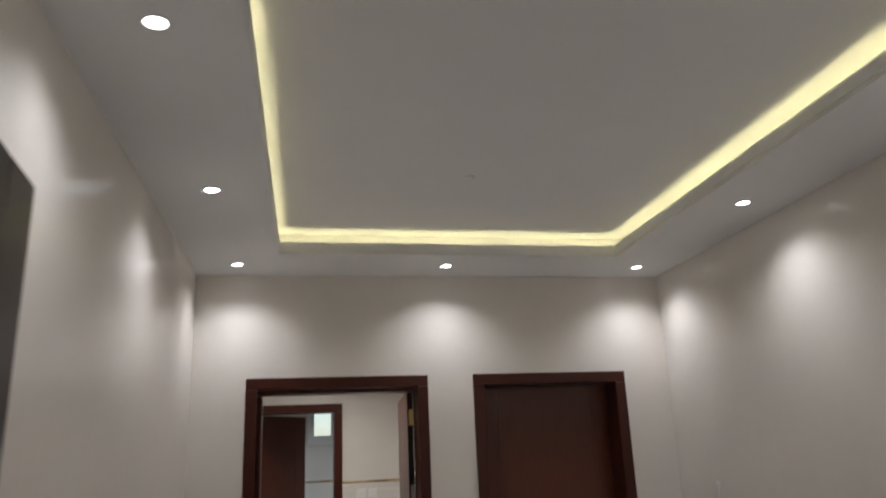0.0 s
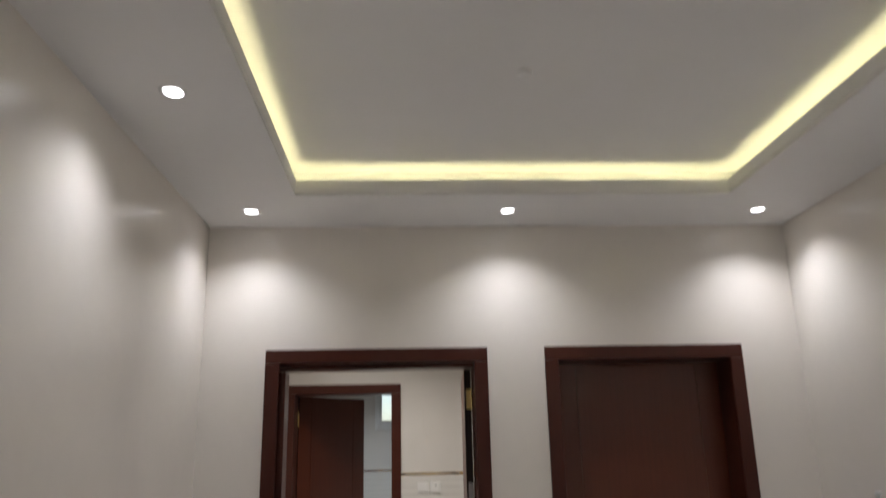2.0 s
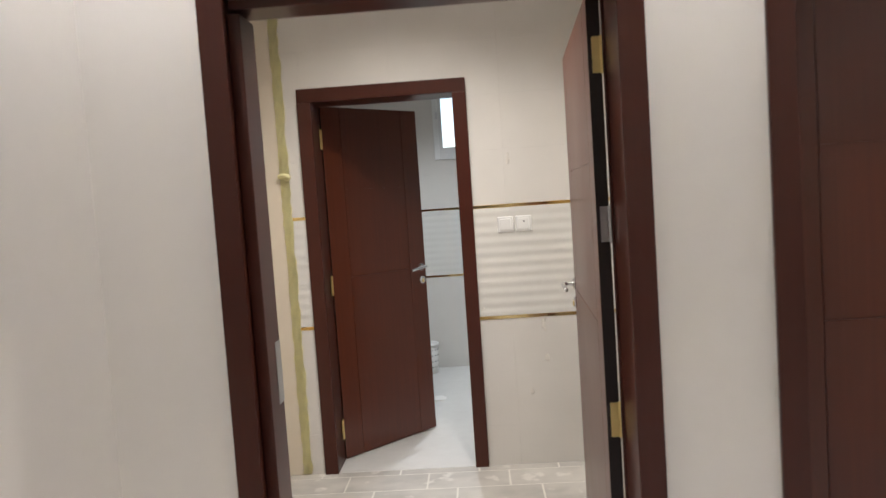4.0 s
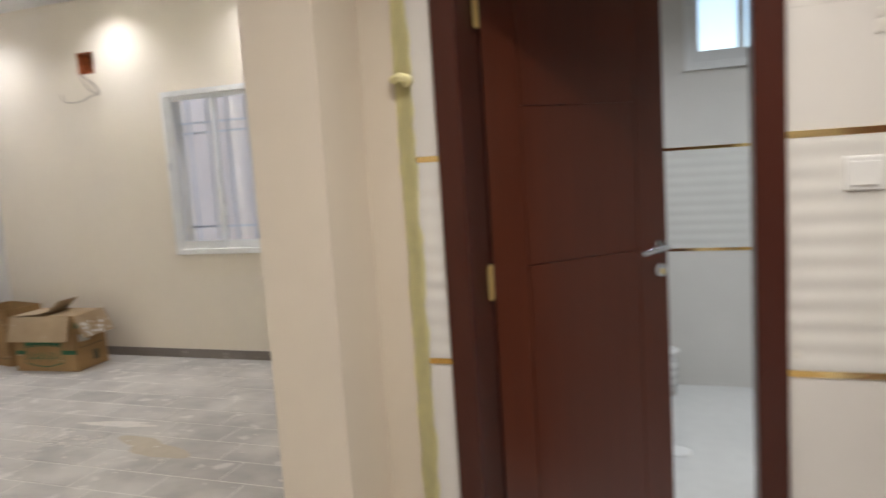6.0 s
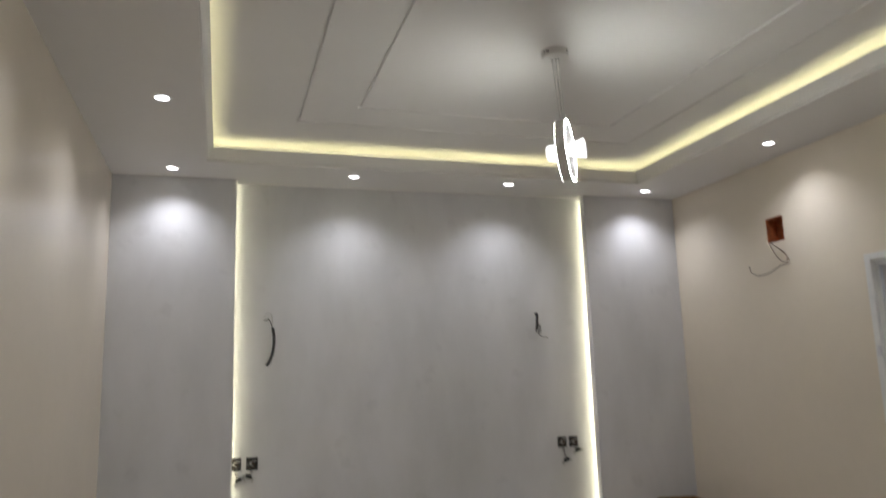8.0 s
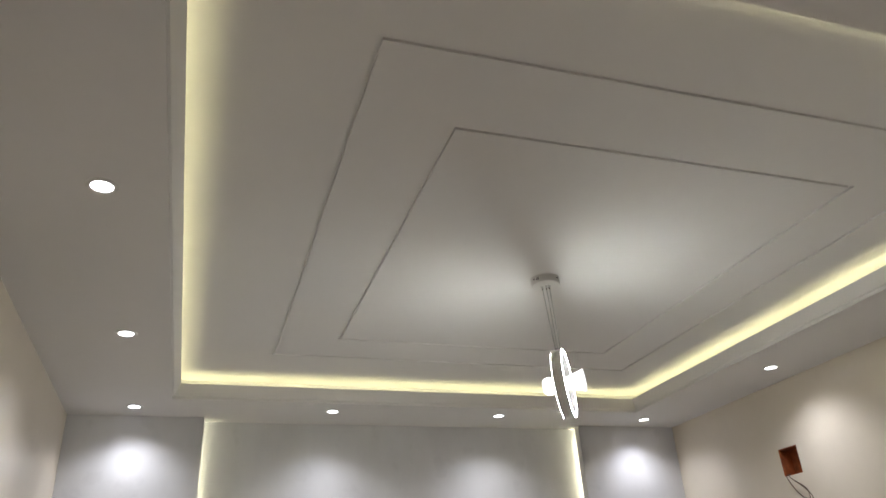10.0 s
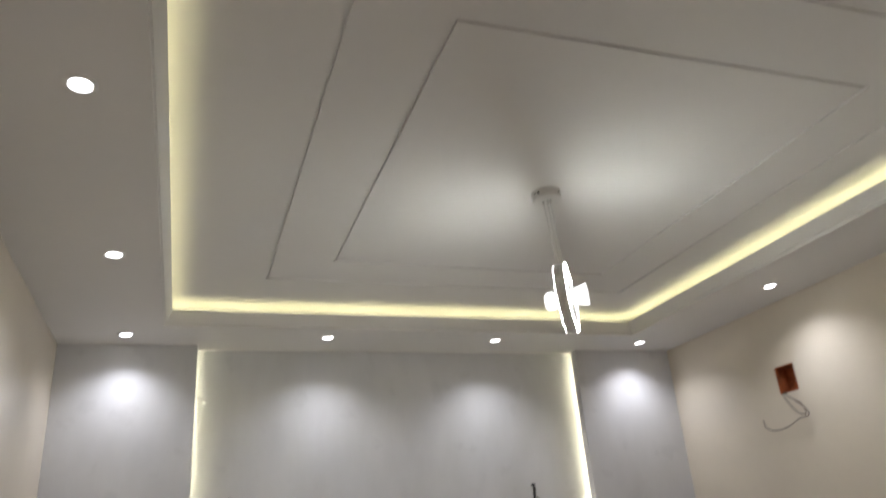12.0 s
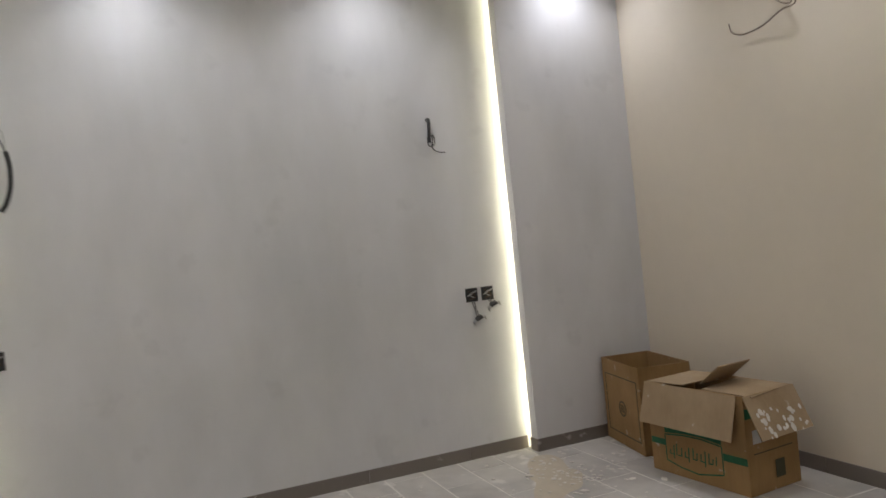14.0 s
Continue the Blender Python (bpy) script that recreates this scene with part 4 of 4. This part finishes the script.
def lay(x0, x1, y0, y1, parent, z=0.0, oy=0.0):
    rows = int((y1 - y0) / PW) + 2
    for r in range(rows):
        ya = y0 - oy + r * PW
        yb = min(ya + PW, y1)
        ya = max(ya, y0)
        if yb - ya < 0.01:
            continue
        x = x0 - ((r * 0.37) % 1.0) * PL
        while x < x1:
            a, b = max(x, x0), min(x + PL, x1)
            if b - a > 0.01:
                ob = new("tile", piece("tile", b - a - J, yb - ya - J, 0.010, 0.0008, M_TILE))
                ob.location = (a + J / 2, ya + J / 2, z + random.uniform(0, 0.0012))
                ob.parent = parent
            x += PL


lay(RX, CX0, BY0, BY1, fl, 0.0, 0.12)
lay(CX0, EX, WY, TY, fl, 0.0, 0.05)
fb = struct("floor_bathroom", boxes((CX1, EX, TY + 0.0, NTY + 0.01, 0.0065, 0.012)), M_BFLOOR, "white dusty bathroom floor", "floor")


def skirt(a, b, face, axis, sgn):
    """Skirting tiles along a wall face. axis 'x': the wall runs along x at y=face; sgn: which way it stands proud."""
    ob = tagged(new("baseboard"), "taupe tile skirting with pale grout smears", "skirting", kind="structure")
    p = a
    while p < b - 0.01:
        q = min(p + 0.60, b)
        bm = bmesh.new()
        lo, hi = sorted((face, face + sgn * 0.009))
        c = (p + 0.0012, q - 0.0012, lo, hi) if axis == "x" else (lo, hi, p + 0.0012, q - 0.0012)
        bm = bevelled(*c, 0.008, 0.082, 0.0015, 1)
        part("skirting_tile", bm, M_SKIRT, ob)
        p = q


skirt(RX + 0.13, CX0, BY1, "x", -1)
skirt(BX, HX0 - 0.2, BY0, "x", 1)
skirt(PY0, PY1, RX, "y", 1)
skirt(BY0 + 0.01, PY0, BX, "y", 1)
skirt(PY1, BY1 - 0.01, BX, "y", 1)
for y, s in ((PY0, 1), (PY1, -1)):
    ob = tagged(new("baseboard"), "taupe tile skirting return at the pillar", "skirting", kind="structure")
    lo, hi = sorted((y, y + s * 0.009))
    part("skirting_tile", bevelled(BX - 0.07, BX + 0.009, lo + (0.0005 if s > 0 else 0), hi, 0.008, 0.082, 0.0015, 1), M_SKIRT, ob)


def tile_wall(parent, x0, x1, y, holes, tz, s1, s0):
    """Glazed tiles on a wall that faces south at y: plain above and below a wavy band, gold strips between."""
    tw = 0.595
    xs = []
    x = x0
    while x < x1 - 0.005:
        xs.append((x, min(x + tw, x1)))
        x += tw
    def put(name, a, b, z0, z1, mtl, yo=0.0):
        for hx0, hx1, hz0, hz1 in holes:
            if a < hx1 and b > hx0 and z0 < hz1 and z1 > hz0:
                if a < hx0 - 0.01:
                    put(name, a, hx0, z0, z1, mtl, yo)
                if b > hx1 + 0.01:
                    put(name, hx1, b, z0, z1, mtl, yo)
                aa, bb = max(a, hx0), min(b, hx1)
                if z0 < hz0 - 0.01:
                    put(name, aa, bb, z0, hz0, mtl, yo)
                if z1 > hz1 + 0.01:
                    put(name, aa, bb, hz1, z1, mtl, yo)
                return
        if name == "wavy_tile":
            n = max(2, int((z1 - z0) / 0.0062))
            bm = bmesh.new()
            pr = None
            for k in range(n + 1):
                zz = z0 + (z1 - z0) * k / n
                dep = y - 0.002 - 0.0019 * (0.5 + 0.5 * math.sin(2 * math.pi * (zz - tz) / 0.056))
                row = (bm.verts.new((a + 0.0005, dep, zz)), bm.verts.new((b - 0.0005, dep, zz)))
                if pr:
                    bm.faces.new((pr[0], pr[1], row[1], row[0]))
                pr = row
            part(name, bm, mtl, parent, smooth=True)
            return
        part(name, bevelled(a + 0.0001, b - 0.0001, y - yo, y + 0.012, z0 + 0.0001, z1 - 0.0001, 0.0003, 1), mtl, parent)
    for a, b in xs:
        z = tz
        zz = s0
        while zz > 0.012:
            put("wall_tile", a, b, max(zz - 0.30, 0.012), zz, M_WTILE)
            zz -= 0.30
        put("gold_strip", a, b, s0, s0 + 0.017, M_GOLD, 0.003)
        put("wavy_tile", a, b, s0 + 0.018, s1 - 0.018, M_WWAVE)
        put("gold_strip", a, b, s1 - 0.017, s1, M_GOLD, 0.003)
        zz = s1
        while zz < TOP - 0.35:
            put("wall_tile", a, b, zz, min(zz + 0.30, BZ), M_WTILE)
            zz += 0.30


tile_wall(w_tile, -0.286, EX, TY, [(BD[0] + 0.02, BD[1] - 0.02, -0.1, BH - 0.02)], 0.858, 1.470, 0.838)
tile_wall(b_north, CX1 + 0.014, EX, NTY, [(0.41, 1.05, 1.87, 2.50)], 0.83, 1.44, 0.83)
